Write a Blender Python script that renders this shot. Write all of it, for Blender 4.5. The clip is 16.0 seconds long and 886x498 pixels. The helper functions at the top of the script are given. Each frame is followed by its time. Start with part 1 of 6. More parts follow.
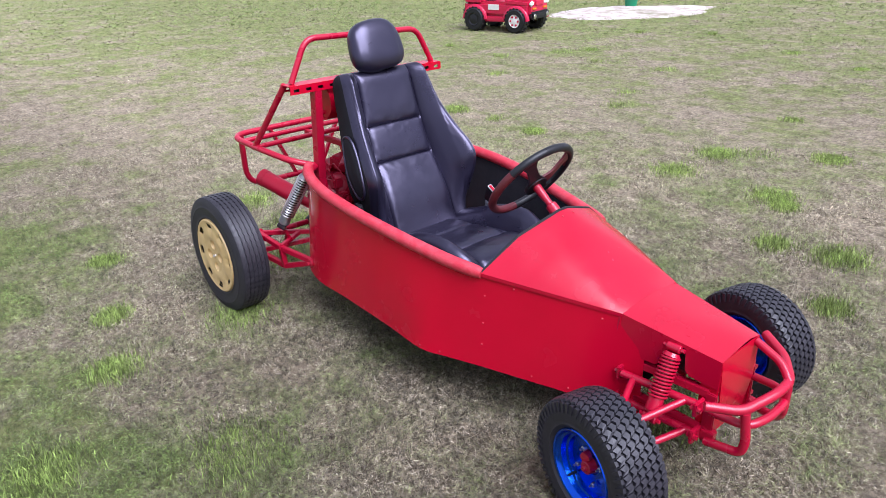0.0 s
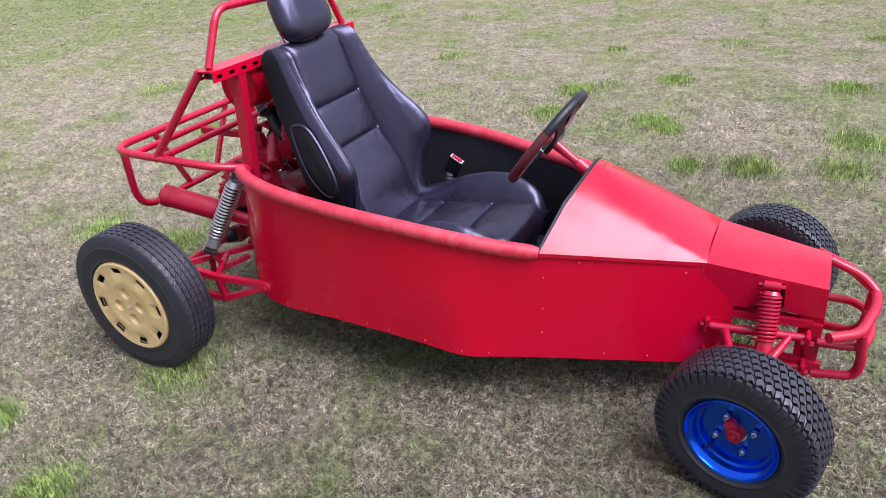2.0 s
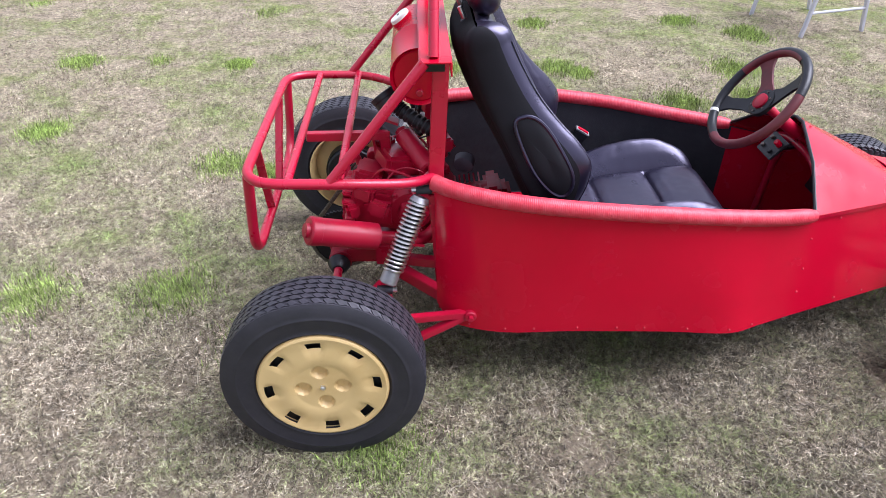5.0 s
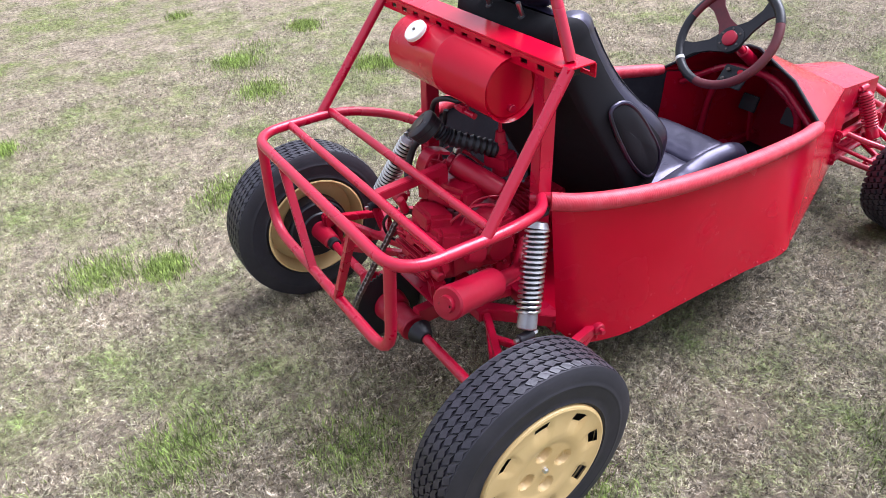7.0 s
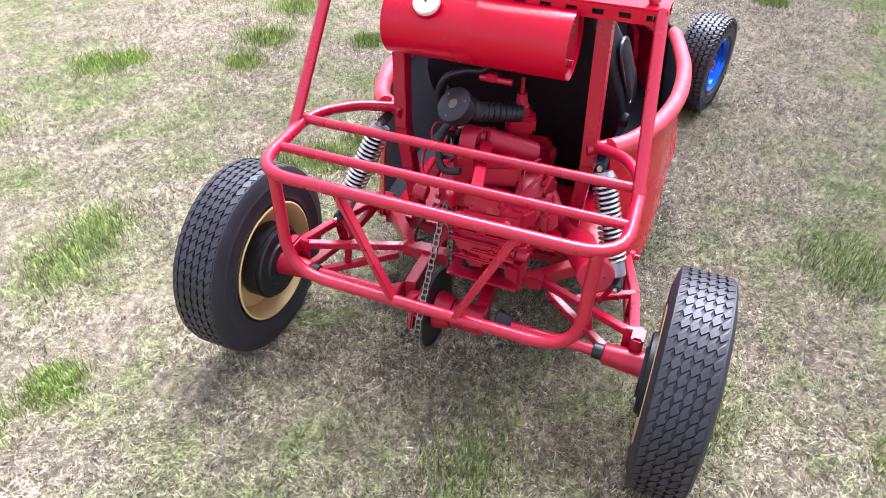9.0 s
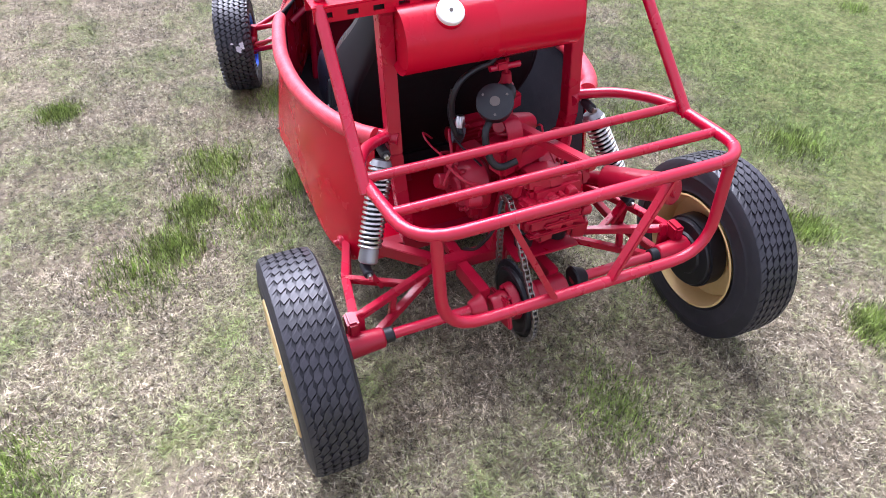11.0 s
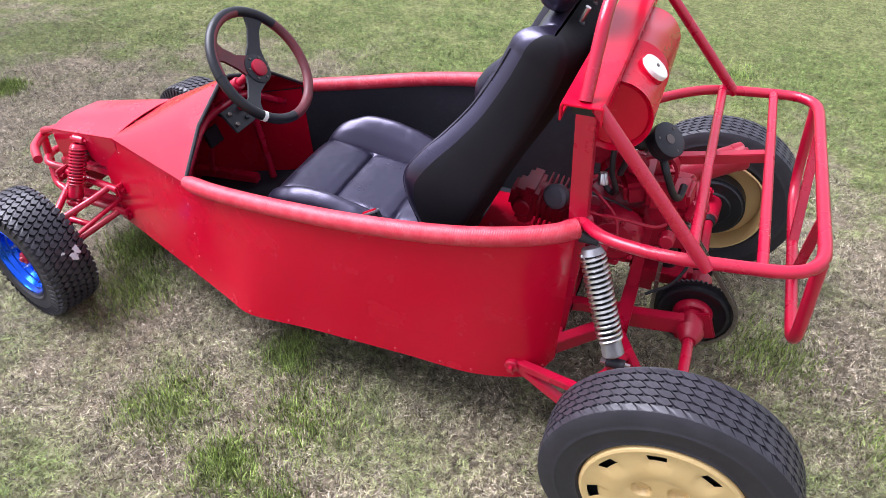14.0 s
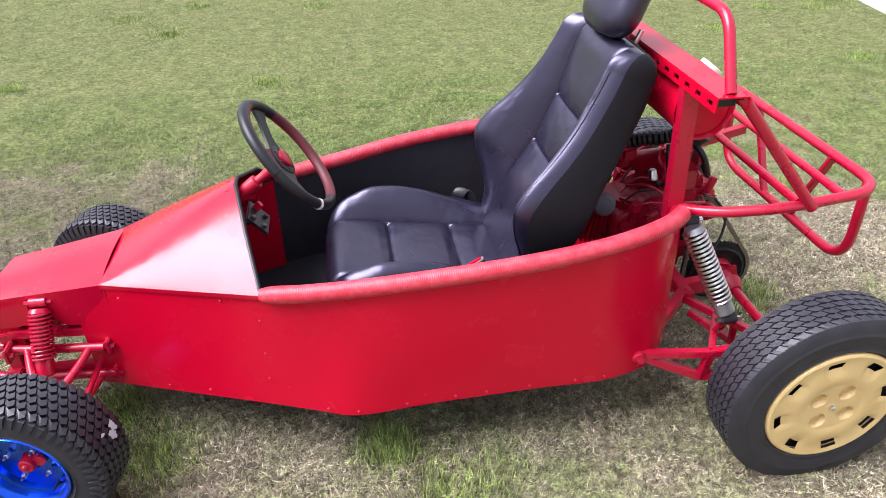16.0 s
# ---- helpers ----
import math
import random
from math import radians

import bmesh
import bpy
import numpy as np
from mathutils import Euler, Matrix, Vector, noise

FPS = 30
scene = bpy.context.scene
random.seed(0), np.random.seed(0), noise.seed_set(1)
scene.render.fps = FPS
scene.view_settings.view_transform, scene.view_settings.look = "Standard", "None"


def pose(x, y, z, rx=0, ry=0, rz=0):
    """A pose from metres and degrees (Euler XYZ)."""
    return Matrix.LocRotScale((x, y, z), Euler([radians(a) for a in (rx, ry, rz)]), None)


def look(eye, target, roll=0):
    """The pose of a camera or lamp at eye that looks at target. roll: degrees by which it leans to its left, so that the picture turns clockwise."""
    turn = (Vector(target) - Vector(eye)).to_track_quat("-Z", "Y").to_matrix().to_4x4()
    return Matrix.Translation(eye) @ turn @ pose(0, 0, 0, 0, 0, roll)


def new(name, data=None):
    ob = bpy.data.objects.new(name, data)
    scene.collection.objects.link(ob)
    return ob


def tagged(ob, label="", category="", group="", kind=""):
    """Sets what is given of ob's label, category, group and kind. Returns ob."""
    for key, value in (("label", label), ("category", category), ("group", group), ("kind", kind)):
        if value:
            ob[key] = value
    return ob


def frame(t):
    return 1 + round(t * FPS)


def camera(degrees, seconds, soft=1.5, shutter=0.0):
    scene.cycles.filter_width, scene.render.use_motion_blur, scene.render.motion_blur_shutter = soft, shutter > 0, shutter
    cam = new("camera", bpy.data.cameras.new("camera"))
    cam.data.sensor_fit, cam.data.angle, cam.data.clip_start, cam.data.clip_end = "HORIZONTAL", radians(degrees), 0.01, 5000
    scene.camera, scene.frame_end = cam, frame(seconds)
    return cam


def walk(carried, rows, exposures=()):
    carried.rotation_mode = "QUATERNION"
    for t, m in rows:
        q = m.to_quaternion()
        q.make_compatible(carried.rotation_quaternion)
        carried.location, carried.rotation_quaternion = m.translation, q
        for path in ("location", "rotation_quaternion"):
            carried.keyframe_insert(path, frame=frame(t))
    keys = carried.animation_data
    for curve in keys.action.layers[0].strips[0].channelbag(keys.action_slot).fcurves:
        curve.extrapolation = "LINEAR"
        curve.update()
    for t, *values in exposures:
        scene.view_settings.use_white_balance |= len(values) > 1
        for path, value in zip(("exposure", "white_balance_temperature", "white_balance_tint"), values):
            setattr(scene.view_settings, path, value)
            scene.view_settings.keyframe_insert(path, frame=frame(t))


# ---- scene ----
cam = camera(64.6, 16.0, soft=0.58)
PATH = [
    (0, (2.844, -1.720, 1.594), (1.465, -0.548, 0.743), -2.5),
    (0.5, (2.631, -1.817, 1.589), (1.413, -0.486, 0.726), -4.9),
    (1, (2.447, -1.900, 1.582), (1.301, -0.513, 0.709), -5.3),
    (1.5, (2.205, -1.908, 1.550), (1.173, -0.448, 0.652), -5.8),
    (2, (1.975, -1.926, 1.529), (1.120, -0.399, 0.560), -5.3),
    (2.5, (1.731, -2.047, 1.536), (1.101, -0.416, 0.566), -5.6),
    (3, (1.499, -2.104, 1.553), (0.979, -0.482, 0.505), -4.5),
    (3.5, (1.205, -2.036, 1.567), (0.776, -0.415, 0.479), -5.3),
    (4, (0.926, -2.000, 1.564), (0.662, -0.377, 0.427), -1.7),
    (4.5, (0.560, -2.030, 1.598), (0.479, -0.394, 0.450), -3.9),
    (4.7, (0.440, -2.003, 1.596), (0.405, -0.362, 0.453), -2.2),
    (6.8, (-0.631, -1.461, 1.574), (0.178, -0.037, 0.427), -2.2),
    (7, (-0.667, -1.358, 1.563), (0.180, 0.023, 0.390), -2.8),
    (7.5, (-0.875, -1.155, 1.529), (0.203, 0.012, 0.315), 0.1),
    (8, (-1.101, -0.954, 1.553), (0.103, 0.002, 0.274), 0.1),
    (8.5, (-1.157, -0.718, 1.526), (0.126, 0.097, 0.228), -1.2),
    (9, (-1.196, -0.452, 1.553), (0.228, 0.113, 0.267), 1.0),
    (9.2, (-1.217, -0.322, 1.559), (0.251, 0.078, 0.260), 2.3),
    (11.3, (-1.074, 0.866, 1.576), (0.271, 0.153, 0.279), 2.5),
    (11.5, (-1.026, 0.950, 1.558), (0.284, 0.152, 0.275), 3.6),
    (12, (-0.804, 1.095, 1.546), (0.368, 0.125, 0.249), 0.7),
    (12.5, (-0.614, 1.280, 1.556), (0.422, 0.098, 0.320), 3.1),
    (13, (-0.425, 1.507, 1.585), (0.442, 0.212, 0.331), 0.2),
    (13.5, (-0.166, 1.568, 1.553), (0.554, 0.187, 0.298), 0.5),
    (14, (0.113, 1.589, 1.565), (0.697, 0.120, 0.340), -0.1),
    (14.5, (0.405, 1.702, 1.573), (0.730, 0.109, 0.410), 0.5),
    (15, (0.654, 1.780, 1.576), (0.929, 0.184, 0.402), -0.2),
    (15.5, (0.920, 1.789, 1.529), (1.031, 0.125, 0.425), -2.5),
    (16, (1.134, 1.775, 1.522), (0.889, 0.092, 0.469), -0.7),
]
EXPOSURES = [(0.0, 0.58, 5560, 20), (4.5, 0.88, 5640, 19), (7.0, 1.08, 5650, 19), (8.0, 1.27, 5650, 20), (9.0, 1.60, 5650, 19), (12.0, 1.22, 5600, 22), (16.0, 1.15, 5950, 17)]
walk(cam, [(t, look(eye, target, roll)) for t, eye, target, roll in PATH], EXPOSURES)

# ---- light ----
world = bpy.data.worlds.new("sky")
scene.world = world
world.use_nodes = True
wn = world.node_tree
sky = wn.nodes.new("ShaderNodeTexSky")
sky.sky_type = "NISHITA"
sky.sun_disc = False
sky.sun_elevation = radians(55)
sky.sun_rotation = radians(90)
sky.dust_density = 4.0
sky.air_density = 1.0
soften = wn.nodes.new("ShaderNodeHueSaturation")
soften.inputs["Saturation"].default_value = 0.30
bg = wn.nodes["Background"]
bg.inputs["Strength"].default_value = 0.105
wn.links.new(sky.outputs[0], soften.inputs["Color"])
cloud = wn.nodes.new("ShaderNodeMix")
cloud.data_type = "RGBA"
cloud.inputs[0].default_value = 0.62
cloud.inputs[7].default_value = (5.6, 5.7, 5.95, 1)
wn.links.new(soften.outputs[0], cloud.inputs[6])
wn.links.new(cloud.outputs[2], bg.inputs["Color"])
sun = new("sun", bpy.data.lights.new("sun", "SUN"))
sun.data.energy = 3.8
sun.data.angle = radians(48)
sun.data.color = (1.0, 0.985, 0.965)
sun.matrix_world = look((1.70, -0.05, 2.45), (0, 0, 0))


# ---- materials ----
class Mat:
    """A small wrapper that builds a Principled material out of noise layers."""

    def __init__(self, name, color, rough=0.5, metal=0.0, coat=0.0, spec=0.5):
        self.m = bpy.data.materials.new(name)
        self.m.use_nodes = True
        self.t = self.m.node_tree
        self.b = self.t.nodes["Principled BSDF"]
        self.b.inputs["Base Color"].default_value = (*color, 1)
        self.b.inputs["Roughness"].default_value = rough
        self.b.inputs["Metallic"].default_value = metal
        self.b.inputs["Coat Weight"].default_value = coat
        self.b.inputs["Coat Roughness"].default_value = 0.12
        self.b.inputs["Specular IOR Level"].default_value = spec
        self.coord = self.node("ShaderNodeTexCoord").outputs["Object"]
        self.color = None
        self.base = color

    def node(self, kind, **inputs):
        n = self.t.nodes.new(kind)
        for key, value in inputs.items():
            n.inputs[key.replace("_", " ")].default_value = value
        return n

    def link(self, a, b):
        self.t.links.new(a, b)

    def noise(self, scale, detail=4.0, rough=0.55, stretch=None):
        n = self.node("ShaderNodeTexNoise", Scale=scale, Detail=detail, Roughness=rough)
        src = self.coord
        if stretch:
            mp = self.node("ShaderNodeMapping")
            mp.inputs["Scale"].default_value = stretch
            self.link(src, mp.inputs["Vector"])
            src = mp.outputs[0]
        self.link(src, n.inputs["Vector"])
        return n.outputs["Fac"]

    def ramp(self, fac, lo, hi, a=0.0, b=1.0):
        n = self.node("ShaderNodeMapRange")
        n.inputs["From Min"].default_value, n.inputs["From Max"].default_value = lo, hi
        n.inputs["To Min"].default_value, n.inputs["To Max"].default_value = a, b
        self.link(fac, n.inputs["Value"])
        return n.outputs[0]

    def mix(self, fac, color, blend="MIX"):
        n = self.node("ShaderNodeMix")
        n.data_type, n.blend_type = "RGBA", blend
        self.link(fac, n.inputs[0])
        if self.color is None:
            n.inputs[6].default_value = (*self.base, 1)
        else:
            self.link(self.color, n.inputs[6])
        if isinstance(color, tuple):
            n.inputs[7].default_value = (*color, 1)
        else:
            self.link(color, n.inputs[7])
        self.color = n.outputs[2]
        self.link(self.color, self.b.inputs["Base Color"])
        return self

    def roughness(self, fac, lo, hi, a, b):
        self.link(self.ramp(fac, lo, hi, a, b), self.b.inputs["Roughness"])
        return self

    def bump(self, fac, strength=0.2, distance=0.002):
        n = self.node("ShaderNodeBump", Strength=strength, Distance=distance)
        self.link(fac, n.inputs["Height"])
        self.link(n.outputs[0], self.b.inputs["Normal"])
        return self


def paint(name, color, dark, rough=0.22, wave=0.10, spec=0.24):
    m = Mat(name, color, rough, coat=0.0, spec=spec)
    m.mix(m.ramp(m.noise(3.0, 3), 0.35, 0.7, 0.0, 0.55), dark)
    m.mix(m.ramp(m.noise(60.0, 6, 0.7), 0.66, 0.8, 0.0, 0.35), tuple(c * 0.55 for c in dark))
    m.roughness(m.noise(7.0, 5), 0.3, 0.7, rough - 0.06, rough + 0.12)
    m.bump(m.noise(9.0, 2.0), wave, 0.004)
    return m.m


RED = paint("red_paint", (0.50, 0.0014, 0.021), (0.42, 0.0012, 0.016), 0.20, 0.10, 0.27)
GLOSS_RED = paint("red_gloss_paint", (0.44, 0.0014, 0.023), (0.36, 0.0012, 0.017), 0.20, 0.06, 0.52)
RED_TUBE = paint("red_tube_paint", (0.44, 0.003, 0.030), (0.31, 0.002, 0.019), 0.27, 0.4, 0.60)
RED_ENGINE = paint("red_cast_paint", (0.40, 0.003, 0.026), (0.16, 0.0015, 0.010), 0.34, 0.9, 0.45)
pad = Mat("red_wrapped_pad", (0.50, 0.022, 0.042), 0.48)
pad.mix(pad.ramp(pad.noise(30, 5, 0.7), 0.42, 0.70, 0.0, 0.45), (0.62, 0.12, 0.14))
wrap = pad.node("ShaderNodeTexWave", Scale=60.0, Distortion=5.0, Detail=3.0)
pad.link(pad.coord, wrap.inputs["Vector"])
pad.bump(wrap.outputs["Fac"], 0.22, 0.002)
RED_PAD = pad.m
rub = Mat("tyre_rubber", (0.016, 0.0148, 0.020), 0.6)
rub.mix(rub.ramp(rub.noise(14, 5, 0.7), 0.42, 0.75, 0.0, 0.7), (0.034, 0.030, 0.038))
rub.bump(rub.noise(160, 3), 0.25, 0.001)
RUBBER = rub.m
tred = Mat("tyre_tread", (0.018, 0.0165, 0.0215), 0.46)
tred.mix(tred.ramp(tred.noise(18, 6, 0.75), 0.40, 0.72, 0.0, 0.8), (0.040, 0.035, 0.045))
tred.bump(tred.noise(220, 3), 0.3, 0.001)
TREAD = tred.m
lea = Mat("black_leather", (0.008, 0.007, 0.015), 0.34, spec=0.95)
lea.b.inputs["Specular Tint"].default_value = (0.79, 0.73, 1.0, 1)
lea.mix(lea.ramp(lea.noise(6, 5), 0.4, 0.75, 0.0, 0.6), (0.014, 0.012, 0.026))
lea.roughness(lea.noise(10, 6, 0.7), 0.3, 0.7, 0.24, 0.42)
lea.bump(lea.noise(230, 4, 0.6), 0.18, 0.001)
LEATHER = lea.m
fab = Mat("black_fabric", (0.005, 0.005, 0.006), 0.9, spec=0.2)
fab.mix(fab.ramp(fab.noise(40, 6, 0.8), 0.45, 0.7, 0.0, 0.6), (0.010, 0.010, 0.011))
fab.bump(fab.noise(400, 2), 0.5, 0.001)
FABRIC = fab.m
sid = Mat("black_side_cloth", (0.006, 0.0055, 0.008), 0.75, spec=0.25)
sid.mix(sid.ramp(sid.noise(9, 5, 0.7), 0.4, 0.75, 0.0, 0.6), (0.010, 0.009, 0.012))
sid.bump(sid.noise(300, 3), 0.3, 0.001)
SIDING = sid.m
mat_ = Mat("black_felt_lining", (0.028, 0.027, 0.034), 0.85, spec=0.25)
mat_.mix(mat_.ramp(mat_.noise(12, 6, 0.8), 0.45, 0.75, 0.0, 0.6), (0.050, 0.048, 0.056))
mat_.bump(mat_.noise(300, 3), 0.5, 0.002)
LINING = mat_.m
cap_ = Mat("cream_hubcap_paint", (0.62, 0.44, 0.19), 0.45)
cap_.mix(cap_.ramp(cap_.noise(9, 5, 0.7), 0.45, 0.75, 0.0, 0.5), (0.55, 0.34, 0.11))
cap_.mix(cap_.ramp(cap_.noise(55, 4, 0.7), 0.62, 0.8, 0.0, 0.5), (0.32, 0.18, 0.06))
cap_.bump(cap_.noise(20, 4), 0.15, 0.002)
CREAM = cap_.m
blu = Mat("blue_metallic_rim_paint", (0.012, 0.10, 0.72), 0.24, metal=0.95, coat=0.3)
blu.mix(blu.ramp(blu.noise(25, 5, 0.7), 0.5, 0.8, 0.0, 0.5), (0.006, 0.05, 0.42))
BLUE = blu.m
chr_ = Mat("bright_zinc_steel", (0.72, 0.71, 0.69), 0.28, metal=1.0)
chr_.mix(chr_.ramp(chr_.noise(40, 5, 0.7), 0.45, 0.75, 0.0, 0.6), (0.38, 0.36, 0.34))
CHROME = chr_.m
alu = Mat("grey_cast_aluminium", (0.40, 0.40, 0.41), 0.45, metal=0.8)
alu.mix(alu.ramp(alu.noise(30, 5, 0.7), 0.45, 0.75, 0.0, 0.6), (0.20, 0.19, 0.19))
ALU = alu.m
blk = Mat("black_plastic", (0.009, 0.009, 0.012), 0.42, spec=0.4)
blk.mix(blk.ramp(blk.noise(20, 5, 0.7), 0.45, 0.75, 0.0, 0.5), (0.026, 0.025, 0.026))
BLACK = blk.m
iron = Mat("dark_worn_steel", (0.12, 0.10, 0.09), 0.45, metal=0.6)
iron.mix(iron.ramp(iron.noise(35, 5, 0.7), 0.45, 0.75, 0.0, 0.7), (0.14, 0.10, 0.08))
IRON = iron.m
chn = Mat("oiled_chain_steel", (0.30, 0.27, 0.24), 0.38, metal=0.9)
chn.mix(chn.ramp(chn.noise(60, 4, 0.7), 0.45, 0.7, 0.0, 0.8), (0.10, 0.085, 0.07))
CHAIN = chn.m
wht = Mat("white_plastic", (0.78, 0.77, 0.72), 0.4)
wht.mix(wht.ramp(wht.noise(20, 4), 0.5, 0.8, 0.0, 0.3), (0.6, 0.58, 0.5))
WHITE = wht.m
gry = Mat("grey_plastic", (0.13, 0.135, 0.16), 0.45)
gry.mix(gry.ramp(gry.noise(20, 4), 0.5, 0.8, 0.0, 0.4), (0.08, 0.08, 0.09))
GREY = gry.m
gr2 = Mat("pale_grey_metal_paint", (0.52, 0.52, 0.56), 0.45)
gr2.mix(gr2.ramp(gr2.noise(20, 4), 0.5, 0.8, 0.0, 0.4), (0.40, 0.40, 0.43))
GREY2 = gr2.m
pnk = Mat("toy_pink_red_plastic", (0.55, 0.012, 0.06), 0.3)
pnk.mix(pnk.ramp(pnk.noise(4, 4), 0.4, 0.8, 0.0, 0.4), (0.42, 0.01, 0.045))
TOY = pnk.m
grn = Mat("green_bucket_plastic", (0.01, 0.24, 0.11), 0.4)
grn.mix(grn.ramp(grn.noise(8, 4), 0.4, 0.8, 0.0, 0.4), (0.008, 0.17, 0.08))
GREEN = grn.m
aqua = Mat("blue_paddling_pool_plastic", (0.05, 0.28, 0.50), 0.35)
aqua.mix(aqua.ramp(aqua.noise(3, 4), 0.4, 0.8, 0.0, 0.4), (0.06, 0.40, 0.55))
AQUA = aqua.m
teal = Mat("greenish_water", (0.05, 0.36, 0.42), 0.12)
teal.mix(teal.ramp(teal.noise(6, 4), 0.4, 0.8, 0.0, 0.4), (0.04, 0.26, 0.34))
TEAL = teal.m
clay = Mat("terracotta", (0.30, 0.12, 0.07), 0.8)
clay.mix(clay.ramp(clay.noise(14, 5, 0.7), 0.4, 0.7, 0.0, 0.6), (0.40, 0.22, 0.15))
CLAY = clay.m
amb = Mat("amber_lamp_plastic", (0.75, 0.22, 0.02), 0.25)
amb.mix(amb.ramp(amb.noise(30, 3), 0.4, 0.8, 0.0, 0.3), (0.6, 0.15, 0.02))
AMBER = amb.m
rsw = Mat("worn_red_wheel_leather", (0.13, 0.014, 0.020), 0.5)
rsw.mix(rsw.ramp(rsw.noise(18, 5, 0.7), 0.4, 0.7, 0.0, 0.7), (0.06, 0.012, 0.014))
OXBLOOD = rsw.m


def ground_fields(m):
    """Patches shared by the soil and the blades: greenness, bare soil and sand, at real size."""
    geo = m.node("ShaderNodeNewGeometry").outputs["Position"]

    def field(scale, detail, rough=0.6, shift=0.0):
        mp = m.node("ShaderNodeMapping")
        mp.inputs["Location"].default_value = (shift, shift * 0.7, 0)
        mp.inputs["Scale"].default_value = (1, 1, 0)
        m.link(geo, mp.inputs["Vector"])
        n = m.node("ShaderNodeTexNoise", Scale=scale, Detail=detail, Roughness=rough)
        m.link(mp.outputs[0], n.inputs["Vector"])
        return n.outputs["Fac"]

    return geo, field


def add(m, a, b, op="ADD"):
    n = m.node("ShaderNodeMath")
    n.operation = op
    m.link(a, n.inputs[0])
    if isinstance(b, float):
        n.inputs[1].default_value = b
    else:
        m.link(b, n.inputs[1])
    return n.outputs[0]


def turf_shading(m, field):
    """Shading put into turf colour: darker forward of the rear axle, outwards, towards -y."""
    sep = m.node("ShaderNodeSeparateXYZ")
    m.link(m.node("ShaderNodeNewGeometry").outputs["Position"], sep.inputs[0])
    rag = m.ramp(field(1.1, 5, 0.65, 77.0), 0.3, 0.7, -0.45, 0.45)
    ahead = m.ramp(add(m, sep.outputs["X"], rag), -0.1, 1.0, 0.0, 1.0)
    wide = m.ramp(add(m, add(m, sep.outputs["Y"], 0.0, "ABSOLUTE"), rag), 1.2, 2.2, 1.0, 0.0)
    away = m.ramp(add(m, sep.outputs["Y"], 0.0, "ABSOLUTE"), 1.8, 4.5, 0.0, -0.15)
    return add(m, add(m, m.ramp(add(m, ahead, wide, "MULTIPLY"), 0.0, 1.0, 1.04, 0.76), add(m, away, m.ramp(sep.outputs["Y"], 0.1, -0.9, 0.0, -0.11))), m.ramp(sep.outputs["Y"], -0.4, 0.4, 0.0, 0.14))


def greenness(m):
    geo, field = ground_fields(m)
    sep = m.node("ShaderNodeSeparateXYZ")
    m.link(geo, sep.inputs[0])
    # the lawn is lusher on the far side of the buggy and towards the distance
    lush = m.ramp(add(m, sep.outputs["Y"], m.ramp(field(0.55, 5, 0.62, 15.0), 0.3, 0.7, -0.9, 0.9)), -0.55, -2.8, 0.0, 0.50)
    far = add(m, m.ramp(sep.outputs["Y"], 1.0, 8.0, 0.0, 0.14), m.ramp(sep.outputs["X"], -2.0, -8.0, 0.0, 0.12))
    g = add(m, add(m, add(m, field(1.5, 7, 0.72), m.ramp(field(5.5, 4, 0.6, 40.0), 0.3, 0.7, -0.09, 0.09)), m.ramp(sep.outputs["Y"], -0.2, 0.5, -0.055, 0.0)), lush)
    return add(m, g, far), field


soil = Mat("dry_lawn_soil", (0.25, 0.203, 0.152), 0.95, spec=0.1)
g, field = greenness(soil)
soil.mix(soil.ramp(field(34, 8, 0.8, 3.0), 0.38, 0.62), (0.39, 0.315, 0.215))
soil.mix(soil.ramp(g, 0.50, 0.68, 0.0, 0.9), (0.19, 0.225, 0.062))
soil.mix(soil.ramp(field(420, 4, 0.7, 9.0), 0.50, 0.66, 0.0, 0.8), (0.46, 0.38, 0.265))
soil.mix(soil.ramp(field(260, 5, 0.75, 31.0), 0.53, 0.64, 0.0, 0.75), (0.09, 0.075, 0.05))
soil.mix(soil.ramp(field(3.2, 7, 0.75, 21.0), 0.62, 0.72, 0.0, 0.6), (0.41, 0.34, 0.28))
mottle = soil.ramp(field(9.0, 6, 0.75, 60.0), 0.34, 0.66, 0.70, 1.36)
fine = add(soil, mottle, soil.ramp(field(38.0, 5, 0.7, 91.0), 0.36, 0.64, 0.58, 1.36), "MULTIPLY")
fine = add(soil, fine, turf_shading(soil, field), "MULTIPLY")
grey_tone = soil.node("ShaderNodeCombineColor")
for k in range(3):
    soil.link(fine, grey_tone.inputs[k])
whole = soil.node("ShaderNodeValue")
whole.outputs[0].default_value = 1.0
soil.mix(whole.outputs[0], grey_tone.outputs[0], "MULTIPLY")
soil.bump(field(180, 8, 0.8), 1.0, 0.02)
SOIL = soil.m


